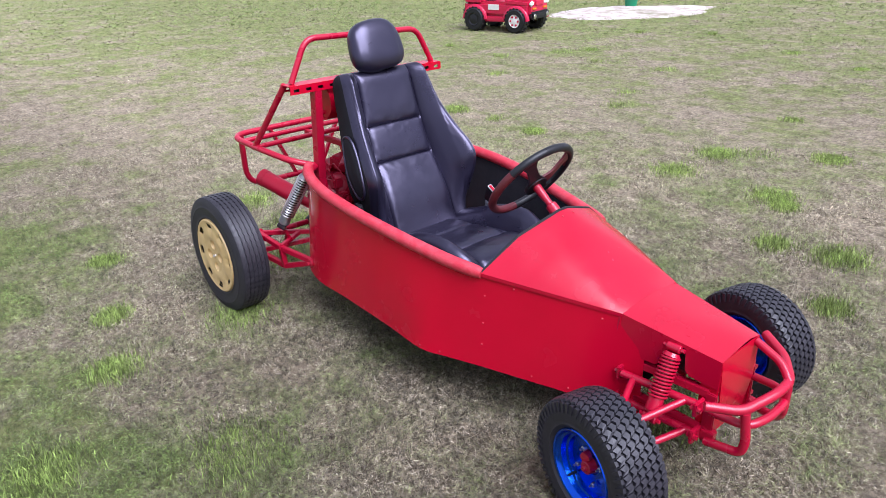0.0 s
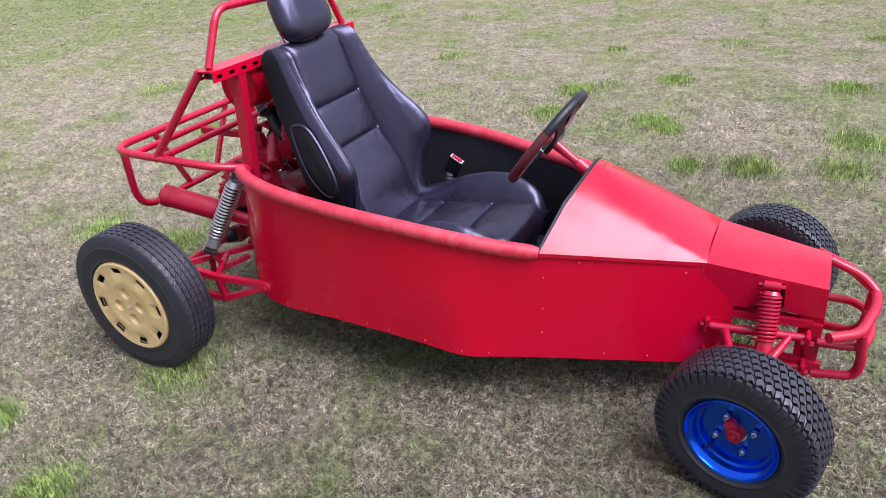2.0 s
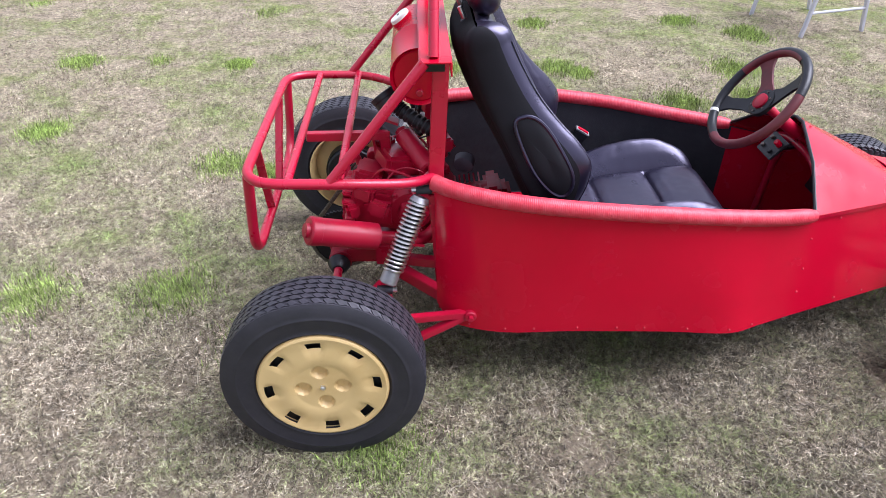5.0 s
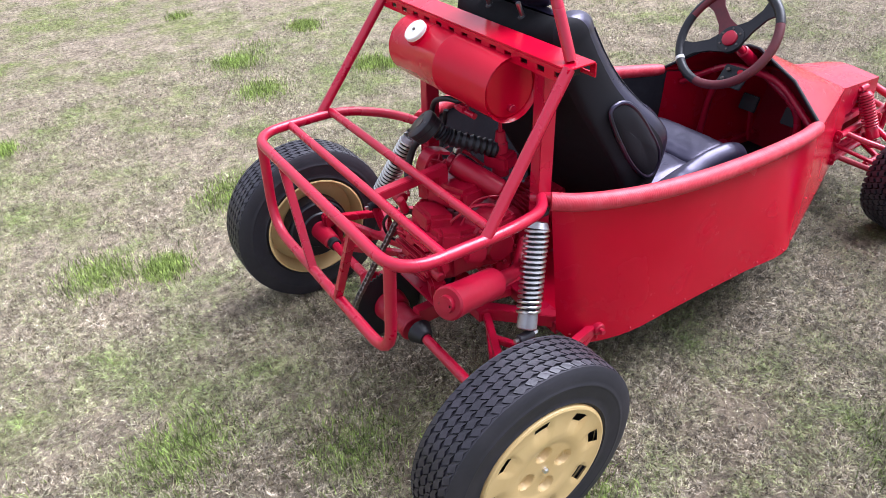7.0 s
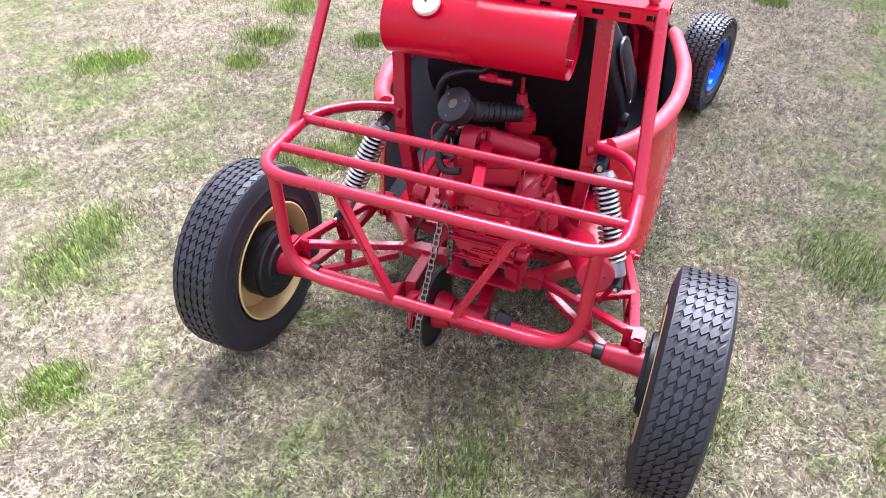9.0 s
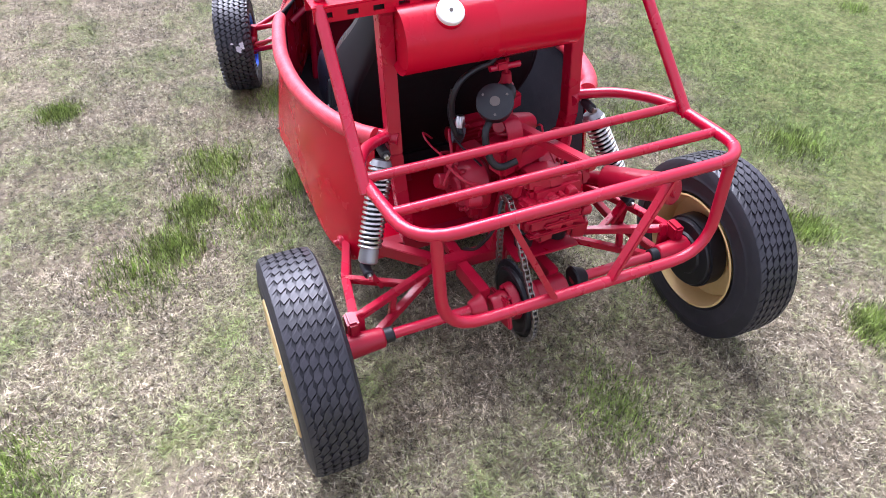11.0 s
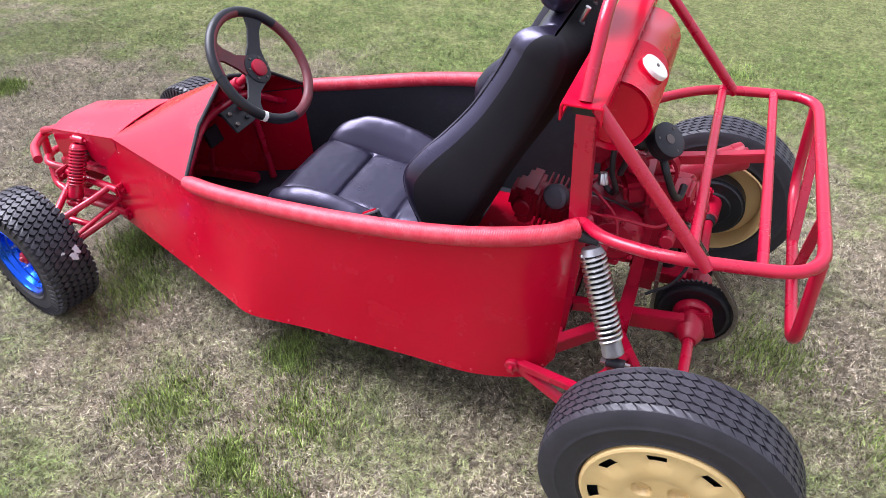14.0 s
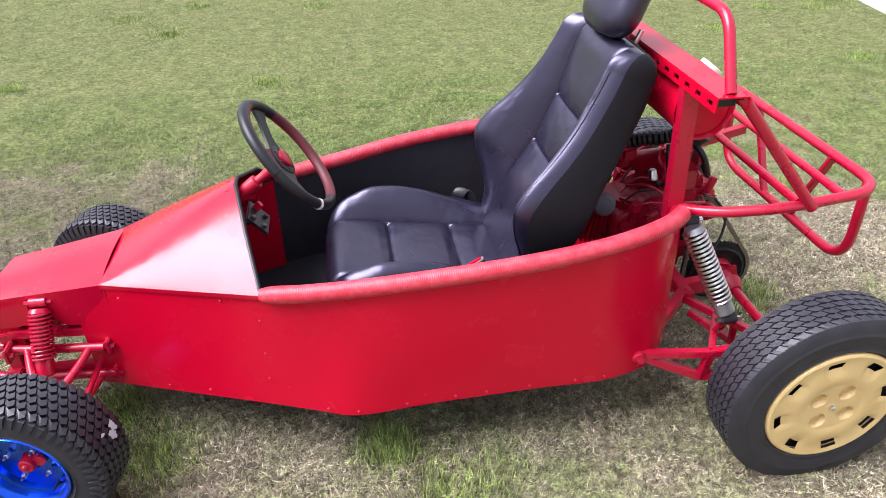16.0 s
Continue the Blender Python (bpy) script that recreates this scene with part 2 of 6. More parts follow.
def blade_material(name, dark, straw, pale, green, bright, lo, hi):
    m = Mat(name, dark, 0.65, spec=0.25)
    rnd = m.node("ShaderNodeNewGeometry").outputs["Random Per Island"]
    g, field = greenness(m)
    m.mix(m.ramp(rnd, 0.20, 0.50), straw)
    m.mix(m.ramp(rnd, 0.68, 1.0), pale)
    # a second, unrelated draw for each blade
    other = add(m, add(m, rnd, 57.31, "MULTIPLY"), 1.0, "MODULO")
    pick = add(m, g, m.ramp(other, 0.0, 1.0, -0.15, 0.15))
    m.mix(m.ramp(pick, lo, hi), green)
    m.mix(m.ramp(pick, hi, hi + 0.16), bright)
    tone = add(m, m.ramp(other, 0.0, 1.0, 0.28, 1.52), m.ramp(field(9.0, 6, 0.75, 60.0), 0.34, 0.66, 0.66, 1.36), "MULTIPLY")
    clump = add(m, m.ramp(field(38.0, 3, 0.6, 91.0), 0.35, 0.65, 0.64, 1.36), m.ramp(field(120.0, 2, 0.6, 17.0), 0.35, 0.65, 0.74, 1.26), "MULTIPLY")
    tone = add(m, add(m, tone, clump, "MULTIPLY"), turf_shading(m, field), "MULTIPLY")
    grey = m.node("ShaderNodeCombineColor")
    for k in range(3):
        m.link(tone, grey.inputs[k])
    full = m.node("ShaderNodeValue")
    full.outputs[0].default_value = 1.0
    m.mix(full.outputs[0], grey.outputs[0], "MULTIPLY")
    return m.m


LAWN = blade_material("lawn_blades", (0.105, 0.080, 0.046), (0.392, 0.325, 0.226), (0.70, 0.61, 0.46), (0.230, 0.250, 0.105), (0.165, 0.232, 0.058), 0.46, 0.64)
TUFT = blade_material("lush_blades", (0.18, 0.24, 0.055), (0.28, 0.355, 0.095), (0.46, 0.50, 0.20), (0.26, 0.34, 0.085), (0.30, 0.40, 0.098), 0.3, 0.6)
sand_ = Mat("pale_dry_sand", (0.62, 0.55, 0.50), 0.95, spec=0.1)
sand_.mix(sand_.ramp(sand_.noise(5, 6, 0.75), 0.42, 0.62), (0.36, 0.29, 0.245))
sand_.mix(sand_.ramp(sand_.noise(1.6, 6, 0.7), 0.52, 0.66, 0.0, 0.85), (0.24, 0.22, 0.13))
sand_.bump(sand_.noise(30, 6, 0.7), 0.6, 0.02)
SAND = sand_.m
conc = Mat("pale_concrete", (0.38, 0.37, 0.355), 0.9, spec=0.2)
conc.mix(conc.ramp(conc.noise(4, 6, 0.7), 0.4, 0.7, 0.0, 0.6), (0.30, 0.29, 0.275))
conc.mix(conc.ramp(conc.noise(60, 6, 0.8), 0.55, 0.7, 0.0, 0.6), (0.22, 0.21, 0.19))
conc.bump(conc.noise(90, 5, 0.7), 0.4, 0.004)
CONCRETE = conc.m


# ---- mesh tools ----
def bm_new():
    return bmesh.new()


def part(name, bm, material, parent=None, label="", smooth=38):
    me = bpy.data.meshes.new(name)
    bmesh.ops.recalc_face_normals(bm, faces=bm.faces)
    bm.to_mesh(me)
    bm.free()
    return mesh_part(name, me, material, parent, label, smooth)


def mesh_part(name, me, material, parent=None, label="", smooth=38):
    if material and not me.materials:
        me.materials.append(material)
    if smooth:
        me.shade_smooth()
        me.set_sharp_from_angle(angle=radians(smooth))
    ob = new(name, me)
    if parent:
        ob.parent = parent
    if label:
        tagged(ob, label)
    return ob


def empty(name, place=(0, 0, 0), parent=None):
    ob = new(name)
    ob.location = place
    ob.empty_display_size = 0.1
    if parent:
        ob.parent = parent
    return ob


def V(*a):
    return Vector(a)


def frame_of(axis, hint=(0, 0, 1)):
    z = Vector(axis).normalized()
    h = Vector(hint)
    if abs(z.dot(h.normalized())) > 0.98:
        h = V(1, 0, 0)
    x = h.cross(z).normalized()
    return Matrix((x, z.cross(x), z)).transposed()


def rounded(points, radius, steps=6, closed=False):
    """The corners of a polyline turned into arcs."""
    pts = [Vector(p) for p in points]
    n = len(pts)
    out = []
    for i, p in enumerate(pts):
        if not closed and i in (0, n - 1):
            out.append(p)
            continue
        a, b = pts[i - 1] - p, pts[(i + 1) % n] - p
        r = min(radius, a.length * 0.48, b.length * 0.48)
        p0, p1 = p + a.normalized() * r, p + b.normalized() * r
        for k in range(steps + 1):
            u = k / steps
            out.append(p0 * (1 - u) ** 2 + p * 2 * u * (1 - u) + p1 * u ** 2)
    return out


def spline(points, steps=6):
    """A Catmull-Rom curve through the points."""
    p = [Vector(q) for q in points]
    p = [p[0] * 2 - p[1]] + p + [p[-1] * 2 - p[-2]]
    out = []
    for i in range(1, len(p) - 2):
        for k in range(steps):
            u = k / steps
            a, b, c, d = p[i - 1:i + 3]
            out.append(0.5 * (2 * b + (c - a) * u + (2 * a - 5 * b + 4 * c - d) * u ** 2 + (3 * b - a - 3 * c + d) * u ** 3))
    out.append(p[-2])
    return out


def tube(bm, path, r, n=10, caps=True, closed=False, radii=None, shape=None):
    """A round (or shaped) section swept along a path."""
    path = [Vector(p) for p in path]
    m = len(path)
    prev = None
    rings = []
    for i, p in enumerate(path):
        if closed:
            d = path[(i + 1) % m] - path[i - 1]
        else:
            d = path[min(i + 1, m - 1)] - path[max(i - 1, 0)]
        d.normalize()
        if prev is None:
            f = frame_of(d)
            x = f.col[0].copy()
        else:
            x = prev - d * prev.dot(d)
            x.normalize()
        y = d.cross(x)
        prev = x
        rr = radii[i] if radii else r
        if shape:
            ring = [bm.verts.new(p + x * a + y * b) for a, b in shape]
        else:
            ring = [bm.verts.new(p + (x * math.cos(2 * math.pi * k / n) + y * math.sin(2 * math.pi * k / n)) * rr) for k in range(n)]
        rings.append(ring)
    k = len(rings[0])
    for i in range(m if closed else m - 1):
        a, b = rings[i], rings[(i + 1) % m]
        for j in range(k):
            bm.faces.new((a[j], a[(j + 1) % k], b[(j + 1) % k], b[j]))
    if caps and not closed:
        bm.faces.new(rings[0][::-1])
        bm.faces.new(rings[-1])
    return bm


def cyl(bm, a, b, r, r2=None, n=20, chamfer=0.0):
    a, b = Vector(a), Vector(b)
    r2 = r if r2 is None else r2
    d = (b - a).normalized()
    if chamfer:
        return tube(bm, [a, a + d * chamfer, b - d * chamfer, b], r, n, radii=[r - chamfer, r, r2, r2 - chamfer])
    return tube(bm, [a, b], r, n, radii=[r, r2])


def box(bm, center, size, turn=(0, 0, 0), bevel=0.0, taper=1.0):
    m = Matrix.LocRotScale(Vector(center), Euler([radians(a) for a in turn]), None)
    sx, sy, sz = (s / 2 for s in size)
    vs = []
    for z in (-1, 1):
        k = taper if z > 0 else 1.0
        for x, y in ((-1, -1), (1, -1), (1, 1), (-1, 1)):
            vs.append(bm.verts.new(m @ V(x * sx * k, y * sy * k, z * sz)))
    fs = [(3, 2, 1, 0), (4, 5, 6, 7), (0, 1, 5, 4), (1, 2, 6, 5), (2, 3, 7, 6), (3, 0, 4, 7)]
    faces = [bm.faces.new([vs[i] for i in f]) for f in fs]
    if bevel:
        edges = list({e for f in faces for e in f.edges})
        bmesh.ops.bevel(bm, geom=edges, offset=bevel, segments=2, affect="EDGES", clamp_overlap=True)
    return bm


def beam(bm, a, b, w, h, up=(0, 0, 1), bevel=0.002):
    """A bar of rectangular section from a to b."""
    a, b = Vector(a), Vector(b)
    f = frame_of(b - a, up)
    m = Matrix.Translation((a + b) / 2) @ f.to_4x4()
    tmp = bmesh.new()
    box(tmp, (0, 0, 0), (w, h, (b - a).length), bevel=bevel)
    merge(bm, tmp, m)
    return bm


def merge(bm, other, m=Matrix()):
    table = {v: bm.verts.new(m @ v.co) for v in other.verts}
    for f in other.faces:
        bm.faces.new([table[v] for v in f.verts])
    other.free()


def lathe(bm, profile, n=48, m=Matrix(), closed=False):
    """A profile of (along, radius) turned about the local y axis."""
    rings = []
    for s, r in profile:
        rings.append([bm.verts.new(m @ V(r * math.cos(2 * math.pi * k / n), s, r * math.sin(2 * math.pi * k / n))) for k in range(n)])
    last = len(rings) if closed else len(rings) - 1
    for i in range(last):
        a, b = rings[i], rings[(i + 1) % len(rings)]
        for k in range(n):
            bm.faces.new((a[k], a[(k + 1) % n], b[(k + 1) % n], b[k]))
    return rings


def sheet(bm, grid, thick=0.0):
    """A grid of points as a skin, with thickness inwards when given."""
    rows = [[bm.verts.new(p) for p in row] for row in grid]
    for i in range(len(rows) - 1):
        for j in range(len(rows[0]) - 1):
            bm.faces.new((rows[i][j], rows[i][j + 1], rows[i + 1][j + 1], rows[i + 1][j]))
    if thick:
        bmesh.ops.recalc_face_normals(bm, faces=bm.faces)
        bmesh.ops.solidify(bm, geom=bm.faces[:], thickness=thick)
    return bm


def mirror(p):
    return (p[0], -p[1], p[2])


def sided(points, side):
    return [(p[0], p[1] * side, p[2]) for p in points]


def smooth_step(a, b, x):
    u = min(max((x - a) / (b - a), 0), 1)
    return u * u * (3 - 2 * u)


# ---- ground ----
def build_ground():
    bm = bm_new()
    rings = [0, 1.5, 3, 5, 8, 12, 20, 40, 90, 200, 600]
    centre = bm.verts.new((0.8, 0, 0))
    prev = None
    for r in rings[1:]:
        ring = []
        for k in range(64):
            a = 2 * math.pi * k / 64
            x, y = 0.8 + r * math.cos(a), r * math.sin(a)
            ring.append(bm.verts.new((x, y, 0.0)))
        for k in range(64):
            j = (k + 1) % 64
            if prev:
                bm.faces.new((prev[k], ring[k], ring[j], prev[j]))
            else:
                bm.faces.new((centre, ring[k], ring[j]))
        prev = ring
    tagged(part("ground", bm, SOIL, smooth=60), "dry mown lawn of straw-coloured and green grass", "lawn", kind="structure")


def blades(count, place, height, width, seed, lean=0.6):
    """Single grass blades as thin bent triangles, in one mesh."""
    rng = np.random.default_rng(seed)
    x, y = place(rng, count)
    n = len(x)
    h = rng.uniform(height[0], height[1], n)
    w = rng.uniform(width[0], width[1], n)
    face = rng.uniform(0, 2 * np.pi, n)
    way = rng.uniform(0, 2 * np.pi, n)
    tilt = np.abs(rng.normal(0, lean, n)).clip(0, 1.35)
    base = np.stack([x, y, np.zeros(n)], 1)
    side = np.stack([np.cos(face), np.sin(face), np.zeros(n)], 1) * (w / 2)[:, None]
    run = np.stack([np.cos(way), np.sin(way), np.zeros(n)], 1)
    up = np.array([0, 0, 1.0])
    mid = base + (run * np.sin(tilt * 0.5)[:, None] + up * np.cos(tilt * 0.5)[:, None]) * (h * 0.55)[:, None]
    tip = mid + (run * np.sin(tilt)[:, None] + up * np.cos(tilt)[:, None] * 0.9) * (h * 0.5)[:, None]
    verts = np.stack([base - side, base + side, mid + side * 0.75, mid - side * 0.75, tip], 1).reshape(-1, 3)
    i = np.arange(n)[:, None] * 5
    loops = np.concatenate([i + [0, 1, 2, 3], i + [3, 2, 4]], 1).reshape(-1)
    starts = (np.arange(n)[:, None] * 7 + [0, 4]).reshape(-1)
    totals = np.tile([4, 3], n)
    me = bpy.data.meshes.new("blades")
    me.vertices.add(len(verts))
    me.vertices.foreach_set("co", verts.ravel())
    me.loops.add(len(loops))
    me.loops.foreach_set("vertex_index", loops)
    me.polygons.add(len(starts))
    me.polygons.foreach_set("loop_start", starts)
    me.polygons.foreach_set("loop_total", totals)
    me.update(calc_edges=True)
    return me


def thatch(count, place, length, width, seed, grow=0.0):
    """Dead blades lying across one another, one thin triangle each."""
    rng = np.random.default_rng(seed)
    x, y = place(rng, count)
    n = len(x)
    h = rng.uniform(length[0], length[1], n)
    w = rng.uniform(width[0], width[1], n) / 2
    if grow:
        big = np.clip(np.hypot(x - 0.7, y) / grow, 0.75, 3.0)
        h, w = h * big, w * big
    a = rng.uniform(0, 2 * np.pi, n)
    rise = np.abs(rng.normal(0.0, 0.32, n)).clip(0.02, 1.3)
    run = np.stack([np.cos(a) * np.cos(rise), np.sin(a) * np.cos(rise), np.sin(rise)], 1)
    roll = rng.normal(0, 0.5, n)
    side = np.stack([-np.sin(a) * np.cos(roll), np.cos(a) * np.cos(roll), np.sin(roll)], 1) * w[:, None]
    base = np.stack([x, y, rng.uniform(0.001, 0.012, n)], 1)
    verts = np.stack([base - side, base + side, base + run * h[:, None]], 1).reshape(-1, 3)
    me = bpy.data.meshes.new("thatch")
    me.vertices.add(len(verts))
    me.vertices.foreach_set("co", verts.ravel())
    me.loops.add(3 * n)
    me.loops.foreach_set("vertex_index", np.arange(3 * n))
    me.polygons.add(n)
    me.polygons.foreach_set("loop_start", np.arange(n) * 3)
    me.polygons.foreach_set("loop_total", np.full(n, 3))
    me.update(calc_edges=True)
    return me


def value_noise(x, y, cell, seed):
    """Smooth random values from 0 to 1 over the plane."""
    table = np.random.default_rng(seed).random((256, 256))
    gx, gy = x / cell + 500.0, y / cell + 500.0
    ix, iy = np.floor(gx).astype(int), np.floor(gy).astype(int)
    fx, fy = gx - ix, gy - iy
    fx, fy = fx * fx * (3 - 2 * fx), fy * fy * (3 - 2 * fy)
    pick = lambda a, b: table[(ix + a) % 256, (iy + b) % 256]
    return (pick(0, 0) * (1 - fx) + pick(1, 0) * fx) * (1 - fy) + (pick(0, 1) * (1 - fx) + pick(1, 1) * fx) * fy


def growth(x, y):
    v = 0.5 * value_noise(x, y, 0.16, 1) + 0.3 * value_noise(x, y, 0.06, 2) + 0.2 * value_noise(x, y, 0.45, 3)
    return np.clip((v - 0.28) / 0.22, 0.10, 1.0)


def bare(x, y):
    """Worn patches where the soil shows between the blades."""
    v = 0.55 * value_noise(x, y, 0.30, 8) + 0.45 * value_noise(x, y, 0.10, 9)
    return np.clip((v - 0.60) / 0.14, 0.0, 1.0)


def inside(x, y):
    return np.minimum(np.minimum(x + 3.0, 4.3 - x), np.minimum(y + 2.8, 3.0 - y)) / 0.8


def near_lawn(rng, n):
    x, y = rng.uniform(-3.0, 4.3, n), rng.uniform(-2.8, 3.0, n)
    keep = (rng.random(n) < inside(x, y)) & (rng.random(n) < growth(x, y))
    return x[keep], y[keep]


def close_lawn(rng, n):
    """Thickest round the buggy, thinning outwards."""
    k = int(n * 0.62)
    x = np.concatenate([rng.normal(0.75, 1.45, k), rng.uniform(-3.0, 4.3, n - k)])
    y = np.concatenate([rng.normal(0.0, 1.25, k), rng.uniform(-2.8, 3.4, n - k)])
    keep = rng.random(n) < (0.25 + 0.75 * growth(x, y)) * (1 - 0.48 * bare(x, y))
    return x[keep], y[keep]


def far_lawn(rng, n):
    r = 2.4 + 20.0 * rng.random(n) ** 1.9
    a = rng.uniform(0, 2 * np.pi, n)
    x, y = 0.7 + r * np.cos(a), r * np.sin(a)
    keep = (rng.random(n) > inside(x, y)) & (rng.random(n) < growth(x, y))
    edge = -3.637 + (y + 3.917) * 0.208
    keep &= ~((x < edge) & (x > edge - 1.0) & (y < -3.45) & (y > -7.0))
    u, v = (x + 4.62) * 0.629 + (y - 9.15) * 0.777, (y - 9.15) * 0.629 - (x + 4.62) * 0.777
    keep &= (u / 1.35) ** 2 + (v / 0.8) ** 2 > rng.uniform(0.35, 1.1, n)
    return x[keep], y[keep]


TUFTS = [(-0.92, -0.90), (-0.28, -1.07), (0.17, -1.20), (0.14, -0.63), (0.96, -1.07), (1.47, 1.69), (1.15, 2.33), (1.94, 1.23), (1.77, 1.75), (0.62, -1.58), (-0.87, 2.46),
         (1.12, 3.25), (-1.91, 2.54), (-1.70, 1.50), (-1.15, 0.09), (2.21, 1.84), (2.22, 3.27), (2.63, 2.92), (2.26, 2.27), (-0.45, 0.99), (-0.67, 1.09),
         (-0.05, 1.36), (1.27, 2.22), (0.50, 2.87), (-0.26, -0.16), (0.47, 2.36), (0.15, 1.38), (1.31, 0.67), (1.05, 0.78), (0.87, 0.86),
         (0.76, 0.99), (0.93, 0.56), (1.74, 0.30), (1.09, 0.38), (3.45, -0.71), (-0.64, 0.09), (1.90, 0.12)]


def tufts_at(rng, n):
    pts = np.array(TUFTS + [(rng.uniform(-5, 5), rng.choice((-1, 1)) * rng.uniform(2.2, 8)) for _ in range(60)])
    which = np.where(rng.random(n) < 0.6, rng.integers(0, len(TUFTS), n), rng.integers(0, len(pts), n))
    size = rng.uniform(0.035, 0.085, len(pts))[which]
    return pts[which, 0] + rng.normal(0, 1, n) * size, pts[which, 1] + rng.normal(0, 1, n) * size


def build_grass():
    ob = mesh_part("dead_grass", thatch(1150000, close_lawn, (0.010, 0.030), (0.0015, 0.0029), 4), LAWN, smooth=0)
    tagged(ob, "tangled thatch of dry straw-coloured grass", "grass", kind="stuff")
    ob = mesh_part("grass", blades(290000, near_lawn, (0.007, 0.022), (0.0014, 0.0028), 5, 0.95), LAWN, smooth=0)
    tagged(ob, "short dry and green lawn grass blades", "grass", kind="stuff")
    ob = mesh_part("grass_beyond", thatch(900000, far_lawn, (0.014, 0.034), (0.0028, 0.0054), 6, 4.5), LAWN, smooth=0)
    tagged(ob, "mown lawn grass stretching into the distance", "grass", kind="stuff")
    ob = mesh_part("grass_tufts", blades(80000, tufts_at, (0.016, 0.048), (0.0020, 0.0036), 7, 0.80), TUFT, smooth=0)
    tagged(ob, "lush bright green tufts of longer grass", "grass tufts", kind="stuff")


def build_path():
    bm = bm_new()
    edge = lambda y: -3.637 + (y + 3.917) * 0.208
    rows = []
    for y in np.linspace(-7.0, -3.45, 15):
        rows.append([V(edge(y) - 1.0, y, 0.0), V(edge(y) - 0.99, y, 0.026), V(edge(y) - 0.5, y, 0.030), V(edge(y) - 0.01, y, 0.026), V(edge(y), y, 0.0)])
    sheet(bm, rows)
    tagged(part("path", bm, CONCRETE, smooth=30), "pale grey concrete path in the lawn", "path", kind="structure")


build_ground()
build_grass()
build_path()

# ---- the buggy ----
BUGGY = tagged(empty("buggy"), "home-built red single-seat dune buggy parked on the lawn", "buggy")
LEAN = radians(-1.1)  # the body sags a little to its left on the springs
BUGGY.rotation_euler = (LEAN, 0, 0)

# rim of the tub and lower edge of the side sheets, one side: x, y, z
RIM = [(0.300, 0.300, 0.655), (0.350, 0.336, 0.651), (0.436, 0.371, 0.645), (0.543, 0.398, 0.638), (0.680, 0.412, 0.627), (0.826, 0.410, 0.611),
       (0.973, 0.397, 0.592), (1.120, 0.374, 0.569), (1.266, 0.347, 0.549), (1.374, 0.319, 0.537)]
LOW = [(0.306, 0.336, 0.272), (0.330, 0.362, 0.246), (0.372, 0.388, 0.226), (0.500, 0.419, 0.221), (0.670, 0.424, 0.224), (0.826, 0.424, 0.219),
       (0.993, 0.422, 0.210), (1.164, 0.424, 0.200), (1.266, 0.388, 0.197), (1.374, 0.345, 0.194)]
CREASE, NOSE = (1.802, 0.142, 0.494), (2.111, 0.104, 0.449)


def screw_mesh():
    bm = bm_new()
    tube(bm, [(0, 0, -0.002), (0, 0, 0.001), (0, 0, 0.0022)], 0.004, 8, radii=[0.0034, 0.0030, 0.0014])
    me = bpy.data.meshes.new("screw")
    bm.to_mesh(me)
    bm.free()
    me.materials.append(RED_PAD)
    me.shade_smooth()
    return me


SCREW = screw_mesh()


def screw(place, axis, parent):
    ob = new("screw", SCREW)
    ob.parent = parent
    ob.matrix_basis = Matrix.Translation(place) @ frame_of(axis).to_4x4()
    return ob


